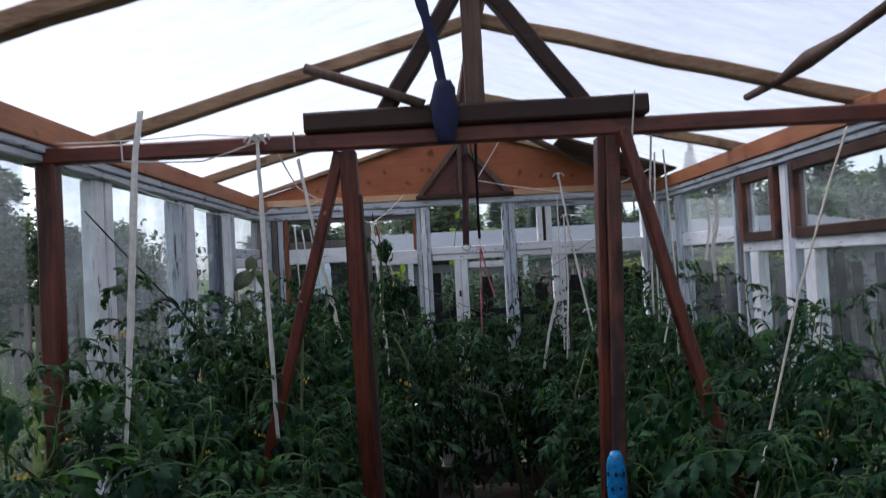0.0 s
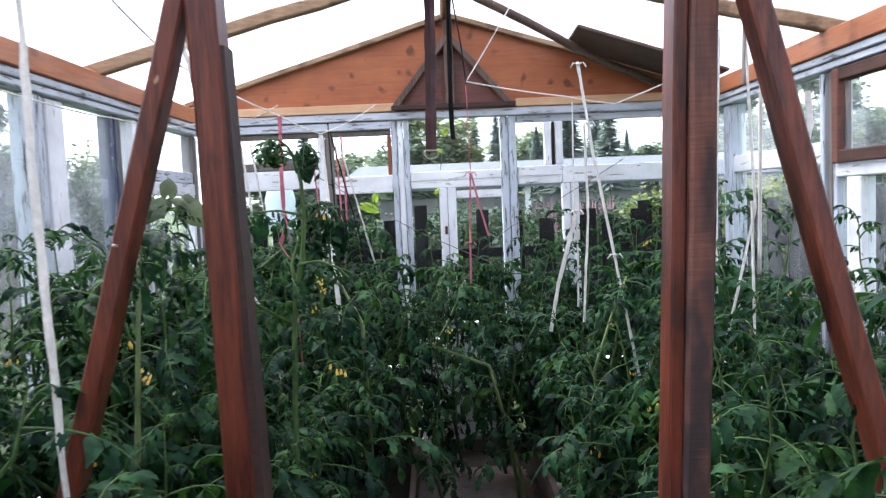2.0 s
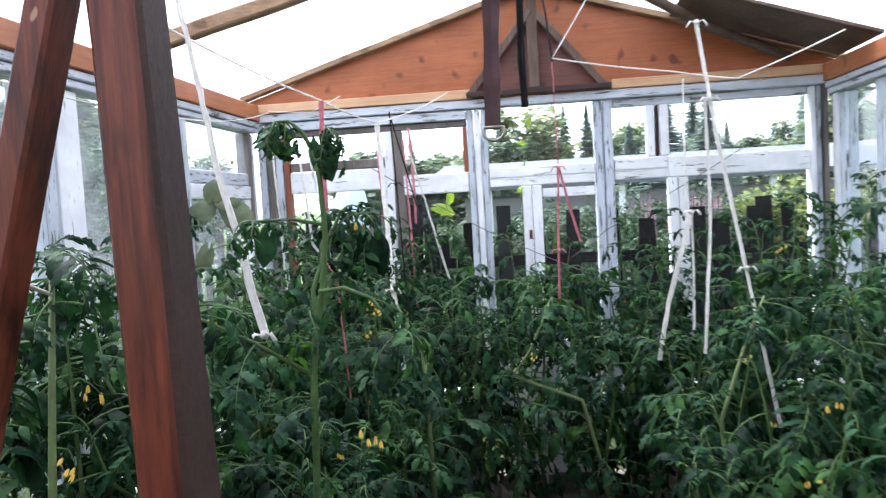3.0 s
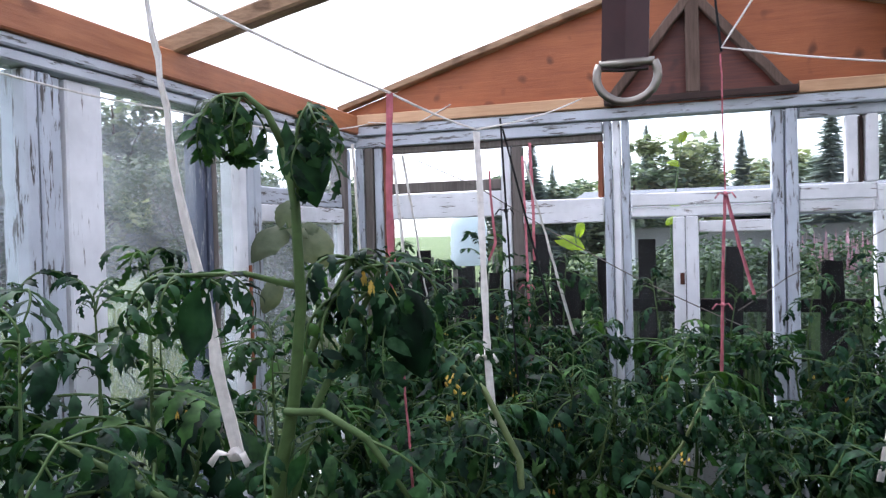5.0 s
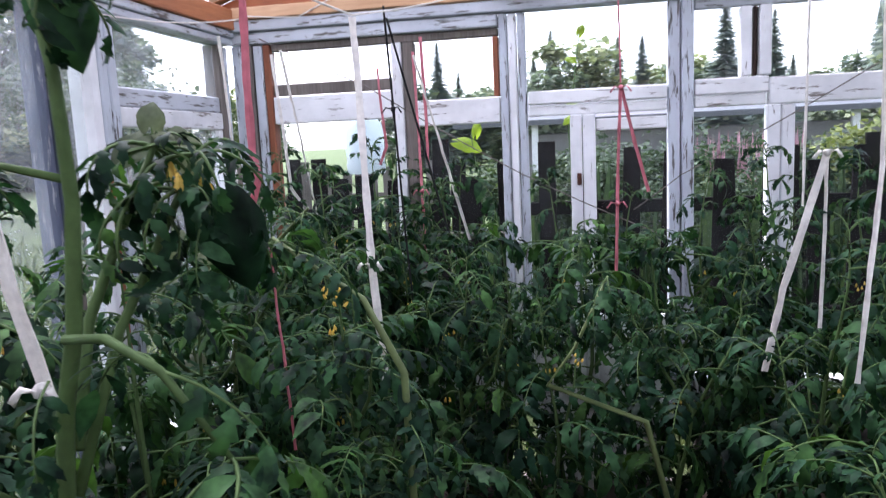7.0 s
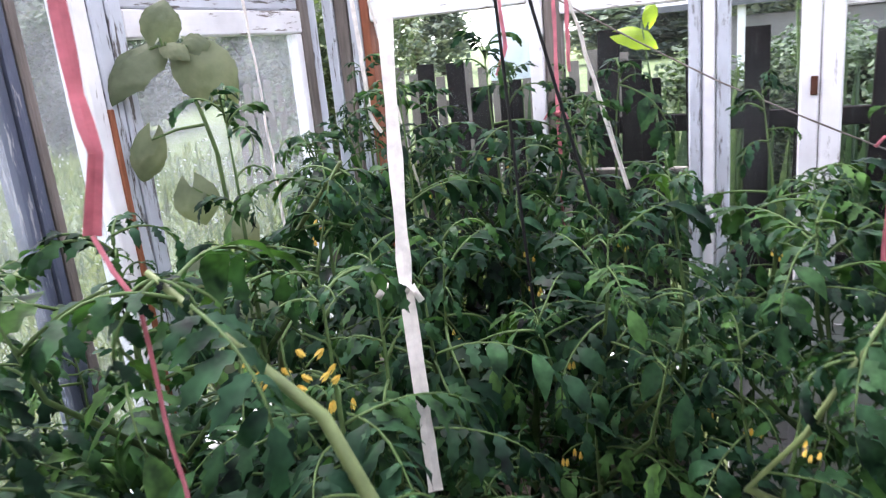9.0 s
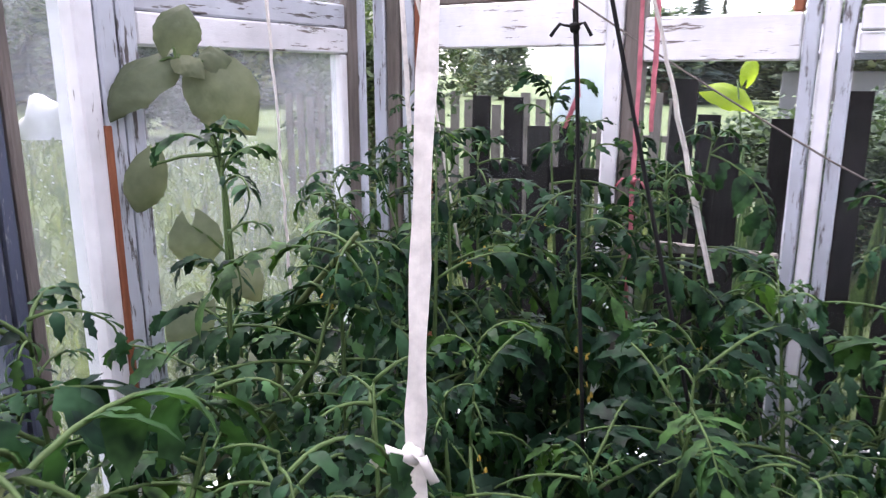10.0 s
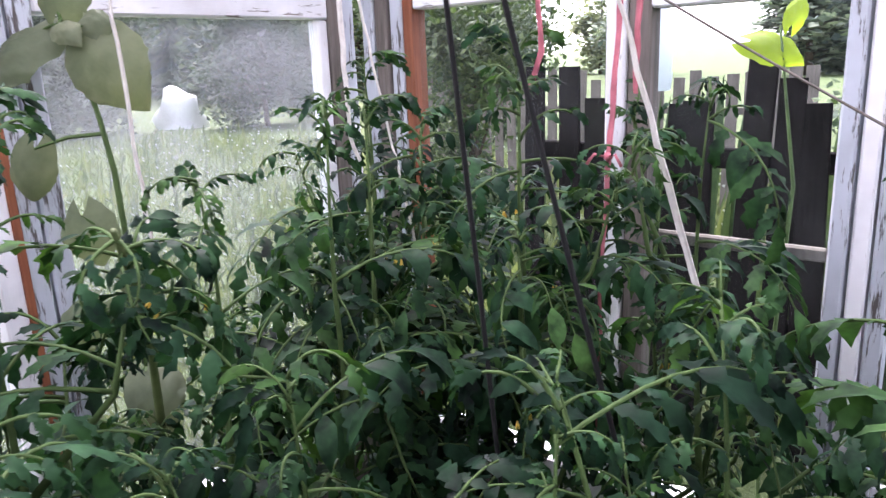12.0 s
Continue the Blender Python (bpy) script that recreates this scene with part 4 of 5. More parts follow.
for bx, by, bh in ((-0.12, 4.35, 1.24), (0.02, 4.72, 1.34), (0.28, 4.82, 1.28), (0.50, 4.62, 1.36), (-0.22, 4.2, 1.18), (-0.30, 3.45, 0.92), (0.55, 4.25, 1.12), (0.12, 4.5, 1.2), (0.34, 4.45, 1.18), (-0.6, 4.75, 1.46), (-0.3, 4.8, 1.40), (0.75, 4.85, 1.4), (-0.95, 4.75, 1.46), (-0.72, 4.5, 1.42), (-0.5, 4.6, 1.42), (-0.78, 4.25, 1.32), (-0.64, 2.72, 1.40), (-0.80, 3.02, 1.42), (-0.95, 2.6, 1.40), (0.50, 3.15, 0.9), (-0.30, 3.0, 0.86), (0.02, 4.15, 1.0), (0.36, 4.12, 1.02)):
    seedp += 1
    tomato(bx, by, bh, seedp, 32, 0.95)

# the tall plant with a forked top beside the path
def tall_tomato():
    base = Vector((-0.32, 2.80, 0.12))
    t = thing("tomato_plant", "tall tomato plant with a thick stem and forked drooping top", "tomato plant", "tomato plants", at=base + Vector((0.008, -0.087, 0)))

    def shoot(name, points, radii):
        return part(name, tube([Vector(q) - base for q in points], 0, 8, None, radii), STEM, t, smooth=True)
    shoot("stem", [(-0.32, 2.80, 0.12), (-0.33, 2.80, 0.6), (-0.32, 2.795, 0.95), (-0.309, 2.79, 1.189), (-0.299, 2.79, 1.272), (-0.282, 2.79, 1.342), (-0.271, 2.79, 1.437), (-0.274, 2.79, 1.535), (-0.284, 2.79, 1.59)],
          [0.008, 0.008, 0.0075, 0.007, 0.0068, 0.0062, 0.0055, 0.0048, 0.0042])
    shoot("side_shoot", [(-0.284, 2.79, 1.59), (-0.302, 2.79, 1.625), (-0.326, 2.79, 1.645), (-0.350, 2.785, 1.645)], [0.0042, 0.0036, 0.0028, 0.002])
    shoot("side_shoot", [(-0.276, 2.79, 1.53), (-0.265, 2.79, 1.595), (-0.256, 2.79, 1.632)], [0.004, 0.0032, 0.002])
    shoot("side_shoot", [(-0.271, 2.79, 1.455), (-0.33, 2.788, 1.469), (-0.40, 2.78, 1.468)], [0.0036, 0.003, 0.002])
    shoot("side_shoot", [(-0.30, 2.80, 1.24), (-0.322, 2.86, 1.33), (-0.295, 2.89, 1.42), (-0.268, 2.90, 1.478)], [0.0055, 0.005, 0.0045, 0.003])
    shoot("side_shoot", [(-0.305, 2.80, 1.20), (-0.30, 2.87, 1.32), (-0.262, 2.90, 1.41), (-0.235, 2.91, 1.47)], [0.005, 0.0045, 0.004, 0.0025])
    shoot("side_shoot", [(-0.287, 2.785, 1.335), (-0.235, 2.76, 1.343), (-0.185, 2.745, 1.325), (-0.135, 2.74, 1.265)], [0.0042, 0.0038, 0.0032, 0.002])
    shoot("side_shoot", [(-0.31, 2.79, 1.18), (-0.40, 2.75, 1.25), (-0.50, 2.72, 1.31)], [0.0042, 0.0036, 0.0025])
    rng = random.Random(5)
    tops = [((-0.348, 2.785, 1.645), 9, 0.6), ((-0.330, 2.79, 1.643), 4, 0.55), ((-0.256, 2.79, 1.63), 8, 0.58), ((-0.262, 2.79, 1.60), 3, 0.5), ((-0.268, 2.90, 1.478), 6, 0.7), ((-0.235, 2.91, 1.47), 6, 0.7), ((-0.25, 2.90, 1.44), 5, 0.75), ((-0.28, 2.89, 1.44), 5, 0.8)]
    spots = [(p, SMALL, sc, 0.5 if p[2] > 1.5 else -0.3, 1.3 if p[2] > 1.5 else 0.9) for p, k, sc in tops for _ in range(k)]
    spots += [((-0.36, 2.785, 1.469), SMALL, 0.6, 0.2, 0.9)] * 2 + [((-0.40, 2.78, 1.468), SMALL, 0.8, 0.1, 0.9)] * 5
    spots += [((-0.40, 2.78, 1.465), BIG, 0.5, 0.1, 0.9)] * 2 + [((-0.50, 2.72, 1.31), BIG, 0.6, 0.0, 0.9)] * 4 + [((-0.45, 2.735, 1.28), BIG, 0.6, 0.0, 0.9)] * 3 + [((-0.40, 2.75, 1.25), BIG, 0.65, 0.0, 0.9)] * 3
    spots += [((-0.135, 2.74, 1.265), BIG, 0.55, 0.1, 1.0)] * 3 + [((-0.185, 2.745, 1.325), BIG, 0.5, 0.1, 1.0)] * 2 + [((-0.22, 2.91, 1.43), BIG, 0.5, 0.6, 1.2)] * 3
    spots += [((-0.31, 2.79, 1.0 + 0.06 * k), BIG, 0.6, 0.0, 0.9) for k in range(6)] + [((-0.325, 2.795, 0.6 + 0.06 * k), BIG, 0.8, 0.0, 0.8) for k in range(6)]
    for k, (p, kind, sc, lo, hi) in enumerate(spots):
        ob = new("leaf", rng.choice(kind))
        ob.parent = t
        ob.matrix_basis = Matrix.Translation(Vector(p) - base) @ Euler((rng.uniform(-0.5, 0.5), rng.uniform(lo, hi), k * 2.4 + rng.uniform(-0.4, 0.4))).to_matrix().to_4x4() @ Matrix.Scale(sc * rng.uniform(0.85, 1.15), 4)
    for p, a, ln in (((-0.268, 2.785, 1.598), -0.2, 0.07), ((-0.205, 2.90, 1.425), 0.2, 0.085), ((-0.37, 2.775, 1.44), 2.6, 0.06), ((-0.225, 2.90, 1.44), 0.9, 0.07)):
        bm = bmesh.new()
        broad_leaf_mesh(bm, (0, 0, 0), (0.25, 0, -0.9), (0.35, -0.85, 0.25), ln, ln * 0.36, rng, 10, 0.5)
        ob = part("leaf", bm, LEAF, t, "large dark hanging leaf", True)
        ob.matrix_basis = Matrix.Translation(Vector(p) - base) @ Euler((0, 0, a)).to_matrix().to_4x4()
    for p in ((-0.285, 2.89, 1.475), (-0.25, 2.74, 1.10)):
        ob = new("flower_truss", FLOWERS)
        ob.parent = t
        ob["label"] = "drooping yellow flowers"
        ob.matrix_basis = Matrix.Translation(Vector(p) - base) @ Matrix.Scale(0.9, 4)



# the broad-leaved plant by the window wall
def broad_leaf_mesh(bm, base, dirv, nrm, ln, wd, rng, rows_n=16, droop=1.5):
    """A heart-shaped leaf, drooping and creased along its ribs."""
    d, n = Vector(dirv).normalized(), Vector(nrm).normalized()
    s = d.cross(n).normalized()
    n = s.cross(d)
    p, cd = Vector(base), d.copy()
    ph = rng.uniform(0, 6)
    rows = []
    for i in range(rows_n + 1):
        f = i / rows_n
        w = wd * (1 - (1 - min(1, f / 0.32)) ** 2.2 * 0.75) * (1 if f < 0.32 else max(0.0, math.cos((f - 0.32) / 0.68 * math.pi / 2)) ** 0.9) * (1 + 0.035 * math.sin(i * 2.6 + ph))
        lobe = max(0.0, 0.35 - f) * 0.9 * ln
        rows.append([bm.verts.new(p + s * w * k - cd * lobe * abs(k) ** 1.5 - n * (w * 0.42 * abs(k) ** 1.8) + n * w * 0.10 * math.sin(abs(k) * 9 + i * 1.1 + ph)) for k in (-1, -0.8, -0.55, -0.28, 0, 0.28, 0.55, 0.8, 1)])
        cd = Matrix.Rotation(-droop / rows_n * (0.4 + 1.2 * f), 3, s) @ cd
        n = s.cross(cd)
        p = p + cd * ln / rows_n
    for a, b in zip(rows, rows[1:]):
        for i in range(8):
            bm.faces.new((a[i], a[i + 1], b[i + 1], b[i]))


def broad_plant():
    t = thing("broad_leaved_plant", "young plant with broad pale grey-green drooping leaves by the window", "plant", at=(-1.065, 4.28, 0.12))
    part("stem", tube([(0.0, 0.02, 0), (0.0, 0.01, 0.5), (0.01, 0, 0.9), (0.005, 0, 1.08), (0.0, 0, 1.19), (-0.025, 0, 1.28), (-0.06, 0, 1.36), (-0.10, 0, 1.42)], 0, 6, None, [0.006, 0.006, 0.0055, 0.005, 0.0048, 0.0042, 0.0035, 0.0025]), STEM, t, smooth=True)
    rng = random.Random(8)
    for base, stalk, dv, nr, ln, wd in (((-0.05, 0, 1.39), (0.02, 0, 0.01), (0.72, -0.05, -0.62), (0.5, -0.75, 0.35), 0.20, 0.078),
                                        ((-0.09, 0, 1.415), (-0.03, -0.02, 0.0), (-0.25, -0.75, -0.35), (0.5, -0.35, 0.8), 0.20, 0.062),
                                        ((-0.10, 0, 1.42), (-0.005, 0, 0.02), (0.3, 0.05, 0.95), (0.6, -0.75, -0.1), 0.125, 0.052),
                                        ((-0.09, 0, 1.42), (0.02, -0.02, 0.0), (0.75, -0.2, -0.1), (0.2, -0.6, 0.75), 0.09, 0.03),
                                        ((-0.06, 0, 1.40), (0.03, 0, 0.015), (0.6, 0.3, 0.2), (0.3, -0.8, 0.3), 0.07, 0.036),
                                        ((-0.02, 0, 1.25), (-0.09, -0.07, -0.02), (-0.1, -0.35, -0.9), (0.75, -0.6, 0.2), 0.15, 0.045),
                                        ((0.0, 0, 1.06), (-0.05, -0.04, 0.06), (0.35, -0.2, -0.9), (0.6, -0.75, 0.2), 0.13, 0.06),
                                        ((0.008, 0, 1.05), (0.03, -0.02, 0.0), (0.75, -0.2, -0.5), (0.4, -0.6, 0.6), 0.11, 0.04),
                                        ((0.01, 0, 0.95), (-0.04, -0.06, 0.02), (-0.2, -0.7, -0.6), (0.5, -0.5, 0.6), 0.14, 0.055),
                                        ((0.01, 0, 0.85), (0.05, -0.03, 0.02), (0.75, -0.3, -0.5), (0.3, -0.5, 0.8), 0.15, 0.06),
                                        ((0.0, 0, 0.72), (0.0, -0.06, 0.02), (0.2, -0.9, -0.4), (0.3, -0.4, 0.8), 0.14, 0.055)):
        bm = bmesh.new()
        tip = Vector(base) + Vector(stalk)
        broad_leaf_mesh(bm, tip, dv, nr, ln * 0.8, wd * 0.82, rng)
        part("leaf", bm, LEAF_BROAD, t, "", True)
        part("leaf_stalk", tube([base, (Vector(base) + tip) / 2 + Vector((0, 0, 0.006)), tip], 0, 4, None, [0.0035, 0.003, 0.002]), STEM, t)


# tomato plants with a thick bare shoot leaning across the bed
def leaning_tomato(root, points, seed):
    t = thing("tomato_plant", "leaning tomato plant with a thick pale bare shoot", "tomato plant", "tomato plants", at=root)
    loc = [Vector(q) - Vector(root) for q in points]
    k = len(loc) - 1
    part("stem", tube([(0, 0, 0)] + loc, 0, 8, None, [0.0078] + [0.0078 - 0.0045 * i / k for i in range(k + 1)]), STEM_PALE, t, smooth=True)
    rng = random.Random(seed)
    for i in range(15):
        p = loc[-1].lerp(loc[-2], rng.uniform(0, 0.5)) if i < 8 else Vector((0, 0, 0)).lerp(loc[0], rng.uniform(0.5, 1.0))
        ob = new("leaf", rng.choice(SMALL if i < 5 else BIG))
        ob.parent = t
        ob.matrix_basis = Matrix.Translation(p) @ Euler((rng.uniform(-0.4, 0.4), rng.uniform(-0.2, 0.8), i * 2.4)).to_matrix().to_4x4() @ Matrix.Scale(rng.uniform(0.7, 1.0), 4)
    ob = new("flower_truss", FLOWERS)
    ob.parent = t
    ob["label"] = "drooping yellow flowers"
    ob.matrix_basis = Matrix.Translation(loc[-2]) @ Euler((0, 0.6, 1.0)).to_matrix().to_4x4() @ Matrix.Scale(0.65, 4)


leaning_tomato((-0.95, 4.24, 0.12), [(-0.94, 4.23, 0.85), (-0.86, 4.19, 1.11), (-0.72, 4.11, 1.22), (-0.588, 4.03, 1.32)], 3)
leaning_tomato((-0.20, 3.50, 0.12), [(-0.22, 3.50, 1.05), (-0.29, 3.50, 1.19), (-0.375, 3.50, 1.248), (-0.46, 3.50, 1.31)], 4)
leaning_tomato((1.02, 2.25, 0.12), [(1.03, 2.25, 0.7), (1.01, 2.26, 1.0), (0.97, 2.26, 1.2), (0.90, 2.25, 1.28)], 5)
leaning_tomato((0.42, 4.05, 0.12), [(0.26, 4.02, 0.76), (0.02, 4.00, 0.86), (0.09, 3.99, 0.96), (0.17, 3.97, 1.14)], 6)
leaning_tomato((-0.53, 2.25, 0.12), [(-0.53, 2.25, 0.7), (-0.52, 2.25, 1.0), (-0.51, 2.26, 1.2), (-0.495, 2.27, 1.44)], 8)
leaning_tomato((0.62, 3.45, 0.12), [(0.62, 3.45, 0.6), (0.60, 3.46, 0.85), (0.68, 3.50, 1.05), (0.74, 3.52, 1.18)], 7)
tall_tomato()
broad_plant()
bunch = tomato(-0.376, 3.65, 1.26, 4444, 26, 0.9, label="tomato plant with a hanging bunch of yellow flowers")
for k in range(2):
    ob = new("flower_truss", FLOWERS)
    ob.parent = bunch
    ob["label"] = "drooping yellow flowers"
    ob.matrix_basis = Matrix.Translation((0.012 * k - 0.02, -0.04, 1.105 - 0.012 * k)) @ Euler((0.2, 0.7, 2.0 * k - 1.5)).to_matrix().to_4x4() @ Matrix.Scale(0.8, 4)


# ---- ties, tapes and cords ----
def tape(points, width, label, material=TAPE, knots=(), twist=0.5, face=(1, -0.3, 0), seed=0):
    t = thing("plant_tie", label, "plant tie", "plant ties")
    part("strip", ribbon(points, width, 0.0012, twist, face, seed=seed), material, t)
    for k in knots:
        rng = random.Random(int(k[2] * 1000))
        bm = bmesh.new()
        bmesh.ops.create_icosphere(bm, subdivisions=2, radius=max(0.007, width * 0.55), matrix=Matrix.Translation(k))
        for v in bm.verts:
            v.co += Vector([rng.uniform(-1, 1) * 0.0018 for _ in range(3)])
        for a in (0.6, 2.7):
            ribbon([k, (k[0] + 0.02 * math.cos(a), k[1] - 0.01, k[2] + 0.012 * math.sin(a)), (k[0] + 0.034 * math.cos(a), k[1] - 0.012, k[2] - 0.012)], width * 0.5, 0.001, 0.2, bm=bm)
        part("knot", bm, material, t, smooth=True)


def cord(points, radius, label, material=TWINE, name="cord"):
    t = thing(name, label, "cord", "cords and strings")
    pts = []
    for a, b in zip(points, points[1:]):
        a, b = Vector(a), Vector(b)
        sag = (b - a).xy.length * 0.012
        pts += [a.lerp(b, i / 8) - Vector((0, 0, sag * math.sin(math.pi * i / 8))) for i in range(8)]
    pts.append(Vector(points[-1]))
    part("strand", tube(pts, radius, 5), material, t, smooth=True)


tape([(-0.604, 2.88, 1.99), (-0.554, 2.880, 1.713), (-0.532, 2.880, 1.566), (-0.499, 2.880, 1.435), (-0.477, 2.880, 1.310), (-0.456, 2.880, 1.229)], 0.0175, "wide white translucent tape tied round a tomato stem", knots=((-0.456, 2.875, 1.229),), twist=0.35, seed=1)
tape([(-0.396, 3.89, 1.765), (-0.385, 3.87, 1.65), (-0.370, 3.825, 1.48), (-0.350, 3.772, 1.212), (-0.327, 3.75, 0.95)], 0.0165, "white cotton tape holding up a tomato plant", knots=((-0.350, 3.767, 1.211),), twist=0.15, face=(0.85, 0.5, 0), seed=2)
tape([(-0.475, 3.494, 1.80), (-0.478, 3.484, 1.60), (-0.476, 3.48, 1.47), (-0.468, 3.48, 1.42), (-0.494, 3.48, 1.348)], 0.014, "faded pink cloth strip hanging from a cord", PINK, twist=0.5, face=(0.8, 0.6, 0), seed=3)
tape([(-0.494, 3.48, 1.348), (-0.458, 3.48, 1.285), (-0.448, 3.48, 1.106), (-0.438, 3.48, 0.9)], 0.005, "thin pink cloth strip tied to a tomato plant", PINK, seed=4)
tape([(-0.470, 4.86, 1.80), (-0.450, 4.80, 1.50), (-0.436, 4.745, 1.308), (-0.423, 4.70, 1.10), (-0.42, 4.69, 0.84)], 0.009, "pink cloth strip knotted round a stem", PINK, ((-0.436, 4.742, 1.308),), seed=5)
tape([(-0.440, 4.86, 1.85), (-0.425, 4.82, 1.6), (-0.42, 4.80, 1.40)], 0.011, "pink cloth strip hanging by a window bar", PINK, seed=6)
tape([(-0.575, 4.75, 1.74), (-0.565, 4.75, 1.57), (-0.556, 4.745, 1.47), (-0.585, 4.75, 1.405)], 0.010, "short pink cloth end hanging free", PINK, seed=7)
tape([(0.226, 4.45, 2.03), (0.232, 4.45, 1.62)], 0.004, "thin pink string from the gable hook", PINK, seed=8)
tape([(0.232, 4.45, 1.615), (0.222, 4.45, 1.40), (0.212, 4.45, 1.05)], 0.009, "pink cloth strip tied in a bow", PINK, ((0.232, 4.44, 1.605), (0.218, 4.44, 1.27)), seed=9)
tape([(0.235, 4.45, 1.60), (0.27, 4.46, 1.45), (0.31, 4.47, 1.30)], 0.010, "loose pink end of a bow", PINK, seed=10)
tape([(0.725, 4.4, 1.92), (0.718, 4.4, 1.25)], 0.007, "white tape holding up a tomato plant", seed=11)
tape([(0.655, 4.0, 1.41), (0.568, 4.0, 1.10), (0.53, 4.0, 0.9)], 0.016, "white tape looped round a leaning stem", knots=((0.655, 4.0, 1.41),), seed=12)
tape([(0.655, 4.0, 1.41), (0.66, 4.02, 1.2), (0.655, 4.02, 1.0)], 0.008, "white tape hanging straight", seed=13)
tape([(0.60, 3.6, 1.965), (0.648, 3.6, 1.63), (0.716, 3.6, 1.252), (0.80, 3.6, 0.78)], 0.011, "white cotton tape stretched to a tomato plant", knots=((0.602, 3.6, 1.955), (0.63, 3.6, 1.74), (0.718, 3.6, 1.25)), seed=14)
tape([(0.618, 3.6, 1.74), (0.625, 3.61, 1.4), (0.60, 3.62, 1.0)], 0.009, "white cotton tape hanging beside another", seed=15)
tape([(-0.578, 2.07, 1.93), (-0.566, 2.05, 1.52), (-0.552, 2.05, 1.02)], 0.014, "white cotton tape hanging from the tie beam", knots=((-0.578, 2.075, 1.925), (-0.567, 2.075, 1.94), (-0.588, 2.075, 1.935)), seed=16)
tape([(-0.755, 1.62, 1.93), (-0.765, 1.6, 1.80), (-0.793, 1.6, 1.38), (-0.83, 1.6, 0.9)], 0.016, "white cotton tape hanging beside the path", seed=17)
tape([(-0.925, 4.665, 1.80), (-0.885, 4.627, 1.52), (-0.868, 4.612, 1.34), (-0.835, 4.60, 1.30)], 0.011, "white cloth tape with a curled end", seed=19)
tape([(-0.857, 4.58, 1.80), (-0.825, 4.628, 1.5), (-0.782, 4.70, 1.049)], 0.009, "white tape stretched to a stem", seed=20)
tape([(-0.40, 4.545, 1.75), (-0.343, 4.595, 1.5), (-0.276, 4.658, 1.2), (-0.262, 4.67, 1.14)], 0.010, "white ribbed tape stretched to a stem", seed=21)
tape([(-0.885, 4.208, 1.8), (-0.874, 4.212, 1.5), (-0.862, 4.217, 1.15)], 0.010, "white tape hanging over the bed", seed=22)
tape([(0.962, 3.0, 1.97), (0.97, 3.0, 1.75), (0.985, 3.0, 1.42), (0.90, 3.0, 1.05)], 0.008, "white tape tied to a tomato plant", seed=23)
tape([(0.975, 3.0, 1.44), (0.978, 3.0, 1.05)], 0.008, "white tape hanging by a tomato plant", seed=24)
tape([(1.291, 3.300, 1.787), (1.300, 3.300, 1.679), (1.273, 3.300, 1.601)], 0.02, "crumpled white plastic strip hanging by the window", seed=31)
tape([(1.270, 3.350, 1.777), (1.275, 3.350, 1.622), (1.247, 3.350, 1.476)], 0.014, "thin white plastic strip hanging by the window", seed=32)
tape([(1.294, 3.300, 1.647), (1.267, 3.300, 1.537), (1.270, 3.300, 1.374)], 0.018, "crumpled white plastic strip with a twisted end", seed=33)
tape([(1.046, 3.400, 2.016), (1.028, 3.400, 1.622), (1.021, 3.400, 1.119)], 0.008, "white tape hanging straight down over the bed", seed=34)
cord([(-0.475, 2.11, 1.425), (-0.482, 2.19, 1.418), (-0.495, 2.262, 1.395)], 0.0028, "pale cord tying a tomato stem to the brace")
cord([(0.66, 2.155, 1.94), (0.652, 2.2, 1.66), (0.645, 2.2, 1.32)], 0.0035, "white cord hanging by the double post", TAPE)
cord([(0.586, 2.06, 2.02), (0.572, 2.06, 1.9), (0.562, 2.06, 1.64)], 0.003, "pale cord tied to the double post")
cord([(0.97, 1.6, 1.80), (0.915, 1.6, 1.66), (0.822, 1.6, 1.39), (0.655, 1.6, 0.80)], 0.003, "pale cord slanting to a tomato plant")
cord([(-0.423, 4.29, 1.86), (-0.417, 4.333, 1.5), (-0.413, 4.369, 1.2), (-0.40, 4.39, 0.9)], 0.0033, "black cord holding up a tomato plant", BLACK)
cord([(-0.421, 4.31, 1.83), (-0.347, 4.341, 1.5), (-0.279, 4.37, 1.2), (-0.21, 4.40, 0.9)], 0.0033, "black cord slanting to a tomato plant", BLACK)
tape([(-0.419, 4.318, 1.60), (-0.418, 4.325, 1.55)], 0.009, "black knotted cord end", BLACK, ((-0.419, 4.318, 1.575),), seed=41)
cord([(-1.27, 2.4, 1.77), (-0.946, 2.4, 1.40), (-0.84, 2.4, 1.27)], 0.003, "black cord from the window head", BLACK)
cord([(-1.09, 4.95, 1.90), (-0.68, 4.95, 1.70), (-0.1, 4.95, 1.345), (0.46, 4.95, 1.08)], 0.0022, "thin dark wire slanting across the windows", OLD_GREY)
cord([(1.1, 4.95, 1.67), (0.465, 4.95, 1.32), (0.3, 4.95, 1.2)], 0.0022, "thin dark wire slanting across the windows", OLD_GREY)
cord([(-0.55, 2.10, 1.95), (-0.61, 2.88, 1.87), (-0.475, 3.494, 1.80), (-0.396, 3.89, 1.77), (-0.26, 5.02, 2.03)], 0.0028, "white washing line along the bed", TAPE)
cord([(-1.16, 2.1, 1.90), (-1.13, 3.18, 1.83), (-1.12, 3.62, 1.835), (-1.13, 4.3, 1.87), (-1.17, 5.0, 1.99)], 0.0026, "white line along the side windows", TAPE)
cord([(-1.17, 5.01, 2.0), (-0.95, 5.01, 1.98), (-0.80, 5.02, 2.05)], 0.0028, "white line looped on a nail", TAPE)
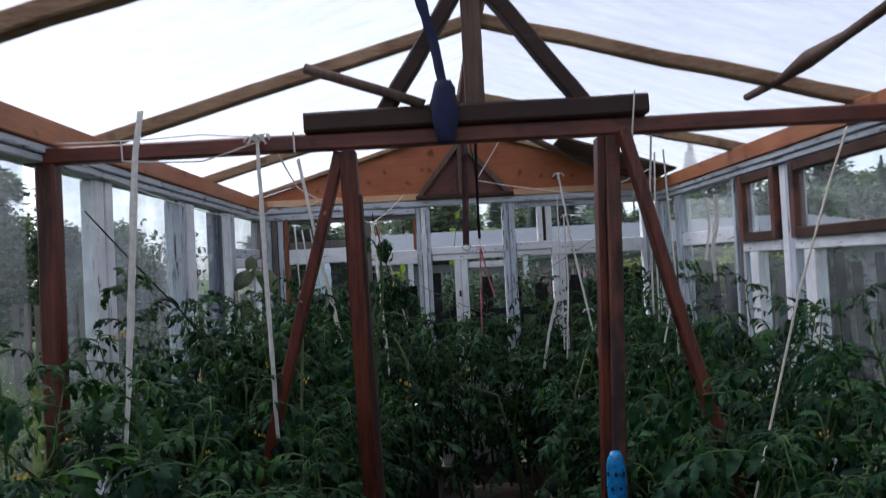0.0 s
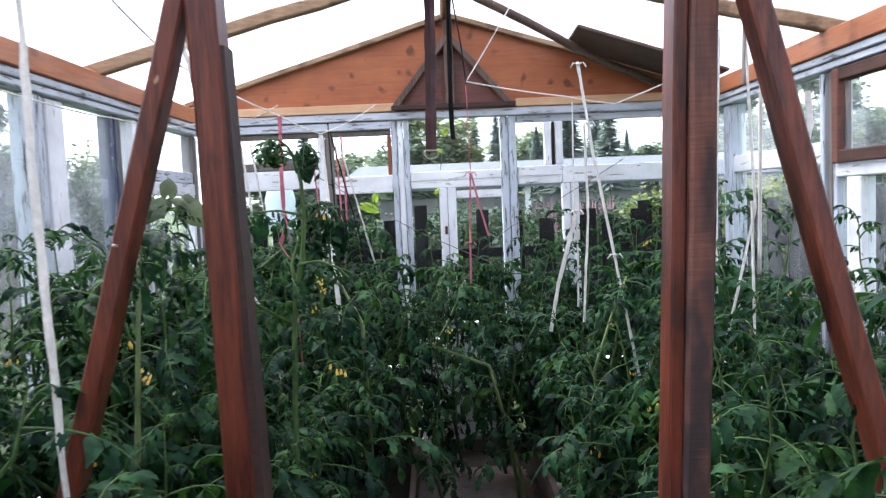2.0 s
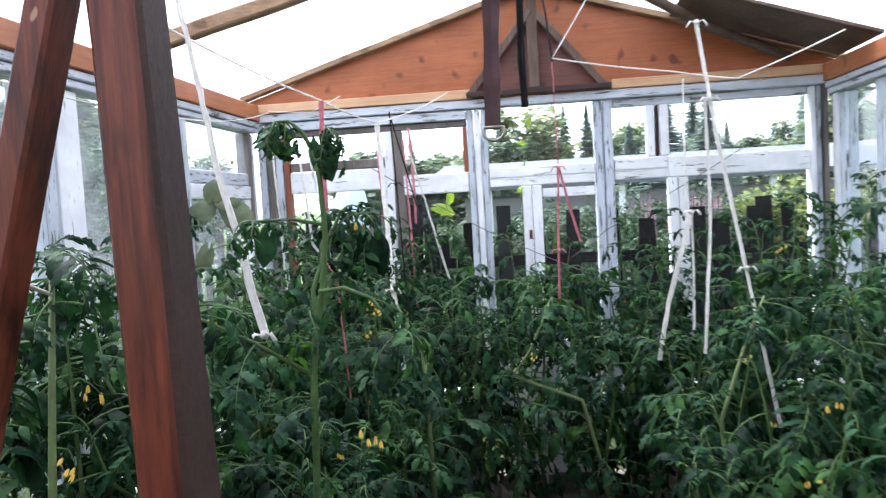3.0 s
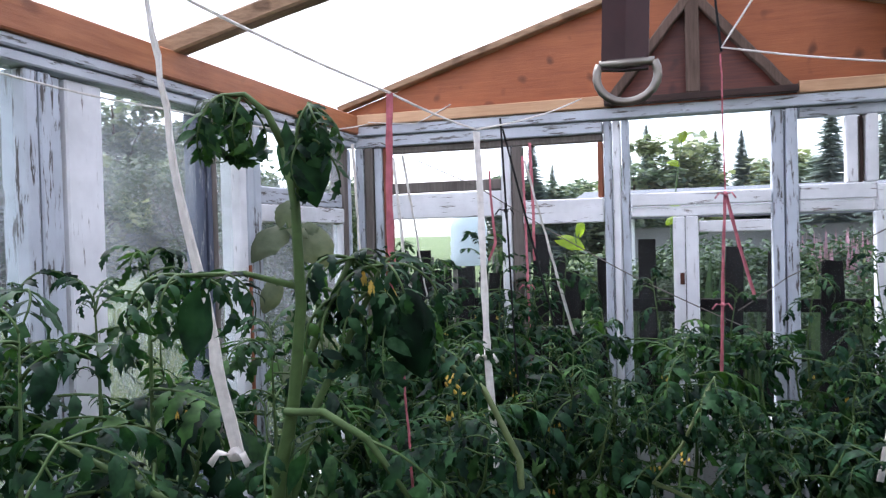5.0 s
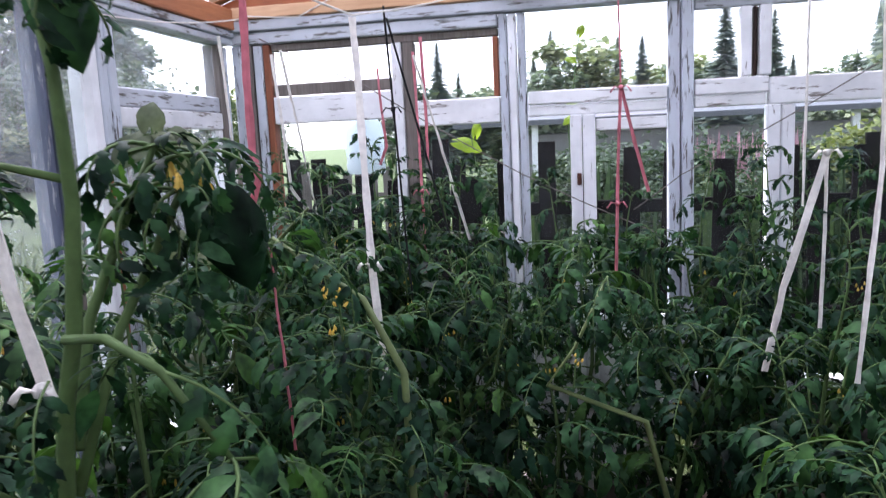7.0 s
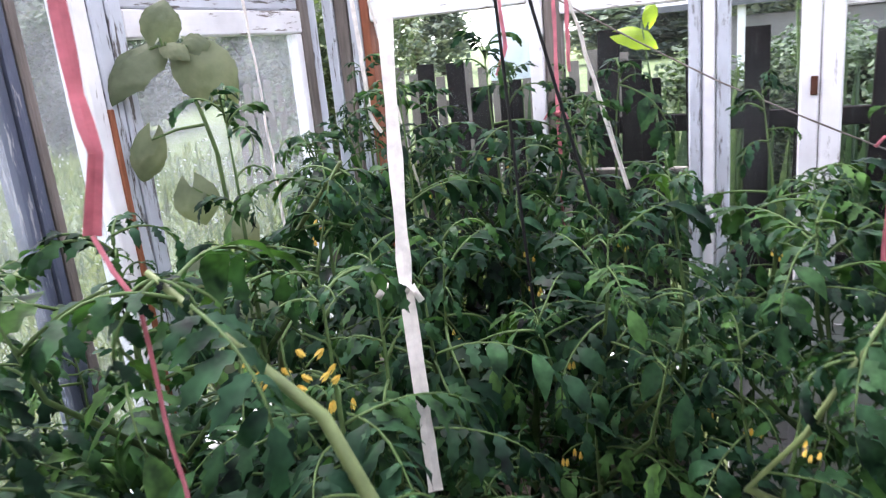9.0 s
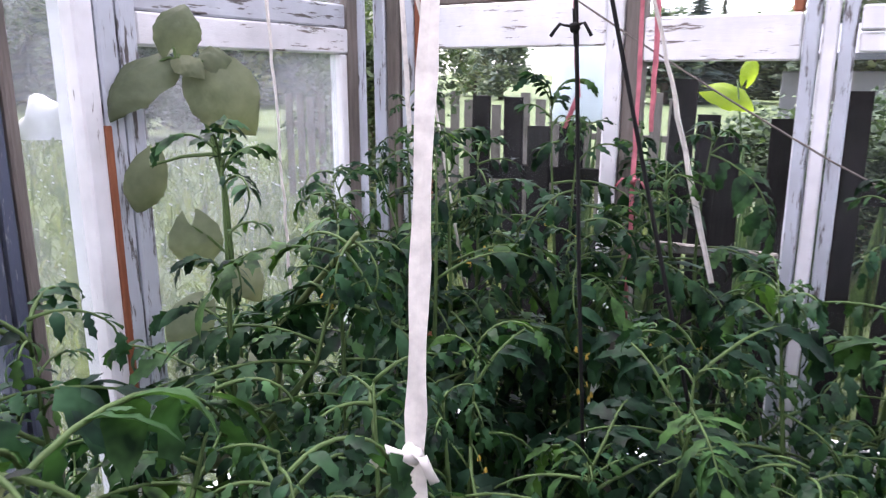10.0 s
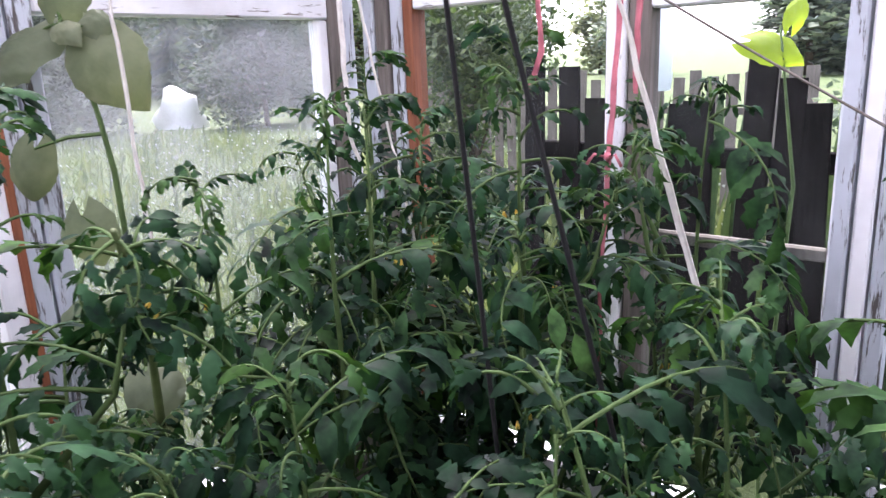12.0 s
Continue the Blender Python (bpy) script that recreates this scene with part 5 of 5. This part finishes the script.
cord([(0.44, 4.4, 2.37), (0.226, 4.41, 2.04), (0.69, 4.4, 1.95), (0.93, 4.4, 1.905), (1.33, 4.4, 2.06)], 0.0032, "white line hooked up under the gable", TAPE)
cord([(-1.2, 2.085, 1.95), (-0.75, 2.08, 1.955), (-0.57, 2.085, 1.94)], 0.0022, "white line along the tie beam", TAPE)
cord([(-1.0, 2.085, 1.885), (-0.75, 2.08, 1.872), (-0.58, 2.085, 1.925)], 0.0026, "white line sagging under the tie beam", TAPE)
cord([(0.165, 4.42, 2.5), (0.21, 4.42, 2.2), (0.226, 4.42, 2.03)], 0.004, "dark cord hanging from the ridge", BLACK)
for x, y in ((-1.0, 2.085), (-0.47, 2.085)):
    cord([(x, y, 1.95), (x + 0.002, y, 1.885)], 0.003, "white loop round the tie beam", TAPE)

# leather strap with its ring, hanging from the ridge
t = thing("hanging_strap", "dark oxblood leather strap with a steel ring", "strap")
part("strap", ribbon([(0.132, 2.44, 2.492), (0.075, 2.44, 2.10), (0.066, 2.44, 1.75), (0.060, 2.44, 1.580)], 0.022, 0.0025, 0.08, (1, 0, 0)), LEATHER, t)
ring = part("ring", tube([(0.061 + 0.0145 * math.sin(a), 2.44, 1.577 - 0.013 * math.cos(a)) for a in [math.pi * (i / 15 * 1.3 - 0.65) for i in range(16)]], 0.0021, 8), STEEL, t, "steel D-ring", True)
part("bar", tube([(0.048, 2.44, 1.583), (0.074, 2.44, 1.583)], 0.0021, 8), STEEL, ring, "", True)
t = thing("hanging_strap", "thin dark strap with a hook end", "strap")
part("strap", ribbon([(0.145, 2.38, 2.492), (0.112, 2.38, 2.1), (0.104, 2.38, 1.66), (0.106, 2.38, 1.60)], 0.009, 0.002, 0.3), BLACK, t)
# navy cloth bundle tied on the truss
t = thing("cloth_bundle", "navy blue cloth tied round the truss beam", "cloth")
bm = bmesh.new()
rings = []
rngB = random.Random(2)
for i in range(9):
    z = 1.885 + 0.19 * i / 8
    r = 0.018 + 0.022 * math.sin(math.pi * (i + 1) / 10)
    rings.append([bm.verts.new((0.0 + r * math.cos(a) * rngB.uniform(0.8, 1.2), 2.045 + 0.6 * r * math.sin(a), z)) for a in (2 * math.pi * k / 12 for k in range(12))])
for p, q in zip(rings, rings[1:]):
    for i in range(12):
        bm.faces.new((p[i], p[(i + 1) % 12], q[(i + 1) % 12], q[i]))
bm.faces.new(rings[0][::-1])
bm.faces.new(rings[-1])
part("wrap", bm, BLUE_CLOTH, t, smooth=True)
part("tail", ribbon([(0.0, 2.04, 2.05), (-0.02, 2.045, 2.18), (-0.075, 2.05, 2.40)], 0.03, 0.003, 0.5), BLUE_CLOTH, t)
# blue sleeve on a stake beside the double post
t = thing("blue_sleeve", "bright blue plastic sleeve on a stake by the post", "plastic sleeve", at=(0.452, 2.035, 0.1))
bm = bmesh.new()
rings = []
for i in range(30):
    z = 0.25 + 0.585 * i / 29
    r = 0.0295 * (1 + 0.05 * math.sin(i * 1.9)) * (1 if i < 27 else (0.93, 0.8, 0.5)[i - 27])
    rings.append([bm.verts.new((r * math.cos(a), 0.8 * r * math.sin(a) - 0.02, z)) for a in (2 * math.pi * k / 14 for k in range(14))])
for p, q in zip(rings, rings[1:]):
    for i in range(14):
        bm.faces.new((p[i], p[(i + 1) % 14], q[(i + 1) % 14], q[i]))
bm.faces.new(rings[0][::-1])
bm.faces.new(rings[-1])
sleeve = part("sleeve", bm, BLUE_PLASTIC, t, smooth=True)
bm = bmesh.new()
for j in range(13):
    for k in range(7):
        a = 2 * math.pi * (k + 0.5 * (j % 2)) / 7
        m = Matrix.Translation((0.0292 * math.cos(a), 0.8 * 0.0292 * math.sin(a) - 0.02, 0.28 + 0.041 * j)) @ Euler((0, 0, a)).to_matrix().to_4x4() @ Matrix.Diagonal((0.0022, 0.0055, 0.0085, 1))
        bmesh.ops.create_icosphere(bm, subdivisions=1, radius=1, matrix=m)
part("perforations", bm, BLUE_CLOTH, sleeve, "dark slots pressed into the sleeve")
part("stake", tube([(0, -0.02, -0.03), (0, -0.02, 0.26)], 0.012, 8), OLD_GREY, t)
# stakes and labels in the beds
for x, y, h in ((0.0, 4.62, 0.86), (-0.30, 1.85, 0.72), (0.12, 4.6, 0.8)):
    t = thing("plant_label", "white plastic plant label stuck in the soil", "plant label", "plant labels")
    part("blade", beam((x, y, 0.05), (x + 0.02, y, h), 0.018, 0.004, (0, 1, 0)), WHITE_PLASTIC, t)

# ---- outside ----
# dark paling fence beyond the end wall
t = thing("fence", "black weathered paling fence with leaning boards", "fence")
rngO = random.Random(12)
x = -1.55
while x < 6.5:
    wd = rngO.uniform(0.07, 0.12)
    h = rngO.uniform(1.26, 1.50)
    ln = rngO.uniform(-0.06, 0.06)
    b = beam((x, 6.3 + rngO.uniform(-0.01, 0.01), 0.0), (x + ln, 6.3, h), wd, 0.02, (0, 1, 0), taper=rngO.uniform(0.9, 1.0), seed=int(x * 50))
    part("board", b, DARK_FENCE, t)
    x += wd + rngO.choice((0.03, 0.05, 0.085, 0.06, 0.04))
for z in (0.45, 1.05):
    part("rail", box((-1.6, 6.32, z), (6.55, 6.36, z + 0.07)), DARK_FENCE, t)
t = thing("fence", "low grey paling fence across the garden", "fence")
x = -6.0
while x < -1.2:
    part("board", beam((x, 10.2, 0), (x + rngO.uniform(-0.02, 0.02), 10.2, rngO.uniform(1.2, 1.36)), 0.10, 0.02, (0, 1, 0)), OLD_GREY, t)
    x += 0.16
part("rail", box((-6.05, 10.22, 0.9), (-1.2, 10.25, 0.96)), OLD_GREY, t)
# low shed with a dark roof
t = thing("shed", "long low shed with a dark grey sheet roof", "shed")
part("wall", box((-1.0, 14.3, 0.0), (9.0, 18.0, 1.55), 0.02), HOUSE_WALL, t, "pale plank wall")
part("roof", beam((3.8, 13.6, 1.72), (3.8, 18.6, 2.35), 11.2, 0.08, (0, 0, 1)), ROOF_GREY, t, "dark grey sheet roof")
for px in (-0.6, 1.6, 4.0, 6.4):
    part("post", box((px, 13.8, 0), (px + 0.1, 13.9, 1.72)), WHITE_V, t, "white porch post")
# clear plastic bottle turned over a fence board
t = thing("plastic_bottle", "milky clear plastic bottle turned over a fence board", "bottle", at=(-1.10, 6.34, 1.32))
part("stake", beam((0, 0.02, -1.32), (0, 0.02, 0.2), 0.05, 0.02, (0, 1, 0)), DARK_FENCE, t)
bm = bmesh.new()
rings = []
for z, r in ((0.0, 0.108), (0.06, 0.114), (0.07, 0.108), (0.14, 0.114), (0.15, 0.108), (0.22, 0.112), (0.28, 0.098), (0.315, 0.07), (0.33, 0.03)):
    rings.append([bm.verts.new((r * math.cos(a), r * math.sin(a), z)) for a in (2 * math.pi * k / 20 for k in range(20))])
for p, q in zip(rings, rings[1:]):
    for i in range(20):
        bm.faces.new((p[i], p[(i + 1) % 20], q[(i + 1) % 20], q[i]))
bm.faces.new(rings[-1])
part("shell", bm, TENT, t, smooth=True)
# white sheet over a heap in the meadow
t = thing("covered_heap", "white sheet thrown over a low heap in the meadow", "heap", at=(-16.6, 14.0, 0))
bm = bmesh.new()
bmesh.ops.create_icosphere(bm, subdivisions=3, radius=1.0, matrix=Matrix.Diagonal((0.62, 0.55, 1.02, 1)))
for v in bm.verts:
    v.co += v.normal * 0.22 * noise.noise(v.co * 2.2)
    v.co.z = max(v.co.z, -0.02)
part("sheet", bm, WHITE_PLASTIC, t, smooth=True)


def leaf_cloud(name, bm, count, place, size, rng, flat=0.5):
    """Many small folded leaf pieces scattered by place()."""
    for _ in range(count):
        p = Vector(place(rng))
        d = Vector((rng.uniform(-1, 1), rng.uniform(-1, 1), rng.uniform(-flat, flat))).normalized()
        s = d.cross(Vector((rng.uniform(-0.5, 0.5), rng.uniform(-0.5, 0.5), 1))).normalized()
        k = size * rng.uniform(0.6, 1.4)
        a, b, c, e = (bm.verts.new(p + d * u * k + s * v * k) for u, v in ((0, 0), (0.55, 0.4), (1.1, 0), (0.55, -0.4)))
        e.co.z -= 0.2 * k
        bm.faces.new((a, b, c, e))


def leafy_tree(name, seed, height, radius, count, size, label, trunk=True, category="tree", leaf=None):
    rng = random.Random(seed)
    t = thing(name, label, category, name + "s")
    blobs = [(Vector((rng.uniform(-0.55, 0.55) * radius, rng.uniform(-0.55, 0.55) * radius, height * rng.uniform(0.10, 0.86))), radius * rng.uniform(0.3, 0.55)) for _ in range(15)]
    bm = tube([(0, 0, 0), (0.03, 0, height * 0.3), (0.0, 0.04, height * 0.6), (0.02, 0, height * 0.85)], 0, 7, None, [height * 0.022, height * 0.017, height * 0.01, height * 0.004])
    for c, r in blobs[:6]:
        tube([(0, 0, height * 0.28), (c.x * 0.5, c.y * 0.5, c.z * 0.75), tuple(c)], 0, 5, bm, [height * 0.009, height * 0.006, height * 0.002])
    part("trunk", bm, BARK, t, smooth=True)

    def place(g):
        c, r = g.choice(blobs)
        d = Vector((g.gauss(0, 1), g.gauss(0, 1), g.gauss(0, 0.8))).normalized()
        return c + d * r * (g.random() ** 0.4) * (1 + 0.35 * noise.noise(d * 2.5 + c))
    bm = bmesh.new()
    leaf_cloud("crown", bm, count, place, size, rng)
    part("crown", bm, leaf or (BUSH_LEAF if name == "bush" else LEAF_HAZY), t)
    return t


def spruce(seed, height):
    rng = random.Random(seed)
    t = thing("spruce", "tall spruce at the wood's edge, needle colour paled for haze", "tree", "spruces")
    part("trunk", tube([(0, 0, 0), (0, 0, height * 0.5), (0, 0, height)], 0, 6, None, [height * 0.016, height * 0.01, 0.01]), BARK, t)
    bm = bmesh.new()
    z = height * 0.08
    while z < height * 0.99:
        f = 1 - z / height
        for k in range(20):
            a = rng.uniform(0, 2 * math.pi)
            ln = height * 0.17 * f * rng.uniform(0.6, 1.15) + 0.08
            w = ln * 0.14 + 0.02
            tilt = rng.uniform(0.1, 0.5)
            d = Vector((math.cos(a), math.sin(a), 0))
            s = Vector((-d.y, d.x, 0))
            p = Vector((0, 0, min(height * 0.995, z + height * rng.uniform(-0.02, 0.02))))
            n = 4
            prev = None
            for i in range(n + 1):
                q = p + d * ln * i / n + Vector((0, 0, -ln * tilt * (i / n) ** 1.4))
                ww = w * (1 - i / n * 0.8) * rng.uniform(0.5, 1.4)
                cur = (bm.verts.new(q + s * ww - Vector((0, 0, ww * 0.8))), bm.verts.new(q), bm.verts.new(q - s * ww - Vector((0, 0, ww * 0.8))))
                if prev:
                    bm.faces.new((prev[0], prev[1], cur[1], cur[0]))
                    bm.faces.new((prev[1], prev[2], cur[2], cur[1]))
                prev = cur
        z += height * 0.016 * (0.6 + f)
    part("crown", bm, NEEDLE_HAZY, t)
    return t


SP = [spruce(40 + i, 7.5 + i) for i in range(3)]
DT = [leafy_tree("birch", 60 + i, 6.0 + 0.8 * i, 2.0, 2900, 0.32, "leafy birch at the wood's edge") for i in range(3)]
BU = [leafy_tree("bush", 80 + i, 2.3, 1.15, 8000, 0.085, "dense rounded garden bush", False, "bush") for i in range(2)]
spots = []
for k in range(290):
    a = radians(-25 + 230 * k / 290 + rngO.uniform(-0.8, 0.8))
    r = rngO.uniform(38, 60) if a < radians(105) else rngO.uniform(34, 58)
    if radians(103) < a < radians(123) and rngO.random() < 0.9:
        continue
    spots.append((0.2 + r * math.cos(a), 3 + r * math.sin(a), rngO.uniform(0.75, 1.12)))
used = set()
for x, y, s in spots:
    src = rngO.choice(SP + DT + DT if -12 < x < 14 else SP + DT + DT + DT + DT)
    if -14.0 < x < 16.0:
        s *= 0.86
    if x < -20:
        s *= 1.25
    m = Matrix.Translation((x, y, 0)) @ Matrix.Rotation(rngO.uniform(0, 6.3), 4, "Z")
    if src.name not in used:
        used.add(src.name)
        src.matrix_basis = m @ Matrix.Scale(s, 4)
        continue
    c = copy_thing(src, m)
    wide = 1.6 if -14 < x < 16 else 1.15
    c.scale = (s * wide, s * wide, s * rngO.uniform(0.88, 1.08))
for k, (x, y, s) in enumerate(((-3.55, 8.6, 0.90), (-8.0, 15.0, 1.3), (-11.0, 17.0, 1.5), (-14.5, 15.0, 1.4), (-17.0, 12.0, 1.5), (-20.0, 8.0, 1.6), (-16.0, 18.0, 1.6), (3.2, 9.4, 0.62), (0.55, 8.9, 0.60), (2.4, 12.2, 0.66), (4.2, 8.6, 0.66), (5.2, 10.5, 0.8), (8.5, 6.0, 1.1), (7.5, 2.5, 1.0), (9.5, 0.0, 1.2), (-21, 3, 1.7), (-20, -3, 1.6), (7.2, 8.2, 1.0), (-0.35, 8.9, 0.56), (1.35, 9.6, 0.62), (1.0, 7.9, 0.5), (0.2, 9.9, 0.62), (2.0, 8.6, 0.58))):
    m = Matrix.Translation((x, y, -0.02)) @ Matrix.Rotation(k * 1.7, 4, "Z")
    src = BU[k % 2]
    if k < 2:
        src.matrix_basis = m @ Matrix.Diagonal((s * 0.68, s * 0.68, s, 1))
    else:
        copy_thing(src, m).scale = (s, s, s)
YB_LEAF = leafy("yellow_green_leaf", (0.15, 0.18, 0.06), (0.26, 0.29, 0.11), (1.3, 1.4, 0.7), 0.7, 0.25)
yb = leafy_tree("shrub", 91, 1.62, 0.75, 5200, 0.06, "loose yellow-green shrub behind the fence", False, "bush", YB_LEAF)
yb.matrix_basis = Matrix.Translation((2.45, 8.9, -0.02))
for k, (x, y, s) in enumerate(((3.4, 9.1, 0.98), (2.9, 8.3, 0.92), (4.3, 9.6, 1.0))):
    copy_thing(yb, Matrix.Translation((x, y, -0.02)) @ Matrix.Rotation(k + 1.0, 4, "Z")).scale = (s, s, s)
# vine leaves catching the light outside the panes
t = thing("vine_shoot", "thin shoot with bright yellow-green leaves outside the glass", "plant", at=(-0.30, 5.20, 0))
part("stem", tube([(0.04, 0, 0), (0.0, 0, 0.6), (0.02, 0.02, 1.2), (-0.02, 0, 1.5)], 0, 5, None, [0.006, 0.005, 0.004, 0.002]), STEM, t, smooth=True)
bm = bmesh.new()
rngV = random.Random(4)
LIME = leafy("lime_leaf", (0.20, 0.30, 0.03), (0.30, 0.42, 0.05), (1.6, 1.6, 0.6), 0.5, 0.5)
broad_leaf_mesh(bm, (-0.07, 0, 1.475), (1, -0.1, -0.12), (0.1, -0.75, 0.6), 0.12, 0.036, rngV)
part("leaf", bm, LIME, t, "lime-green leaf", True)
bm = bmesh.new()
broad_leaf_mesh(bm, (0.0, 0, 1.50), (0.2, 0, 0.8), (0.2, -0.9, 0.2), 0.07, 0.02, rngV)
part("leaf", bm, LIME, t, "lime-green leaf", True)
t = thing("vine_shoot", "thin climbing shoot with a few light leaves outside the door", "plant", at=(0.10, 5.30, 0))
part("stem", tube([(0.02, 0, 0), (0.0, 0, 0.9), (-0.03, 0.02, 1.5), (0.02, 0, 1.88)], 0, 5, None, [0.006, 0.005, 0.004, 0.002]), STEM, t, smooth=True)
for p, d in (((0.02, 0, 1.88), (0.3, 0, 0.8)), ((0.0, 0, 1.78), (-0.6, 0, 0.3)), ((-0.03, 0, 1.62), (0.7, 0, -0.2)), ((-0.02, 0, 1.55), (-0.7, 0, -0.3))):
    bm = bmesh.new()
    broad_leaf_mesh(bm, p, d, (0.1, -0.8, 0.5), 0.055, 0.017, rngV)
    part("leaf", bm, LIME, t, "", True)


# grass and flowers of the meadow
def scatter(name, label, category, material, count, place, blade, rng):
    vs, fs = [], []
    for _ in range(count):
        x, y = place(rng)
        n0 = len(vs)
        pts, faces = blade(rng)
        vs += [(x + px, y + py, pz) for px, py, pz in pts]
        fs += [tuple(n0 + i for i in f) for f in faces]
    me = bpy.data.meshes.new(name)
    me.from_pydata(vs, [], fs)
    me.materials.append(material)
    tagged(new(name, me), label, category, kind="stuff")


def grass_blade(r):
    a, h, w = r.uniform(0, 6.3), r.uniform(0.05, 0.20), r.uniform(0.004, 0.010)
    c, s = math.cos(a), math.sin(a)
    lx, ly = r.uniform(-0.12, 0.12), r.uniform(-0.12, 0.12)
    return [(-c * w, -s * w, 0), (c * w, s * w, 0), (lx * 0.4 + c * w * 0.6, ly * 0.4 + s * w * 0.6, h * 0.6), (lx, ly, h)], [(0, 1, 2), (0, 2, 3)]


def weed_tuft(r):
    a, h, w = r.uniform(0, 6.3), r.uniform(0.15, 0.45), r.uniform(0.015, 0.04)
    c, s = math.cos(a), math.sin(a)
    return [(0, 0, 0), (c * w, s * w, h * 0.7), (0.02, 0.02, h), (-c * w, -s * w, h * 0.75), (-s * w, c * w, h * 0.5)], [(0, 1, 2), (0, 2, 3), (0, 4, 2)]


def flower_head(r):
    h, w = r.uniform(0.15, 0.4), r.uniform(0.010, 0.022)
    return [(-w, 0, h), (0, -w, h + w), (w, 0, h + 0.6 * w), (0, w, h - w)], [(0, 1, 2, 3)]


def meadow_spot(r):
    x = -1.45 - 14 * r.random() ** 1.7
    return x, r.uniform(-2, 13)


def behind_spot(r):
    return r.uniform(-2, 7), 5.35 + 6 * r.random() ** 1.4


scatter("meadow_grass", "long uneven summer grass beside the greenhouse", "grass", GRASS, 42000, meadow_spot, grass_blade, random.Random(1))
scatter("garden_grass", "long uneven grass round the fence", "grass", GRASS, 9000, behind_spot, grass_blade, random.Random(2))
scatter("weeds", "tall leafy weeds in the meadow", "weeds", GRASS, 2000, meadow_spot, weed_tuft, random.Random(3))
scatter("white_flowers", "small white meadow flowers", "flowers", WHITE_PLASTIC, 2200, meadow_spot, flower_head, random.Random(4))


def fireweed(r):
    h = r.uniform(0.9, 1.5)
    w = 0.03
    a = r.uniform(0, 3.14)
    c, s = math.cos(a), math.sin(a)
    return [(-c * w, -s * w, h * 0.72), (c * w, s * w, h * 0.72), (c * w * 0.4, s * w * 0.4, h * 0.9), (0, 0, h), (-c * w * 0.4, -s * w * 0.4, h * 0.9)], [(0, 1, 2, 3, 4)]


def tall_tuft(r):
    pts, faces = weed_tuft(r)
    return [(a, b, c * 3.0) for a, b, c in pts], faces


FIRE = plain("pink_flower_spike", (0.50, 0.27, 0.32), 0.8, 0, 0.3, 40)
scatter("pink_flowers", "stand of pink flower spikes behind the fence", "flowers", FIRE, 260, lambda r: (r.uniform(1.25, 2.1), r.uniform(9.0, 11.0)), fireweed, random.Random(6))
scatter("flower_stems", "tall green stems under pink flower spikes", "weeds", LEAF_HAZY, 700, lambda r: (r.uniform(1.1, 2.6), r.uniform(9.0, 11.0)), tall_tuft, random.Random(7))
scatter("fence_weeds", "rank green weeds growing up behind the paling fence", "weeds", BUSH_LEAF, 450, lambda r: (r.uniform(-1.4, 5.5), 6.42 + 1.6 * r.random() ** 1.5), tall_tuft, random.Random(9))
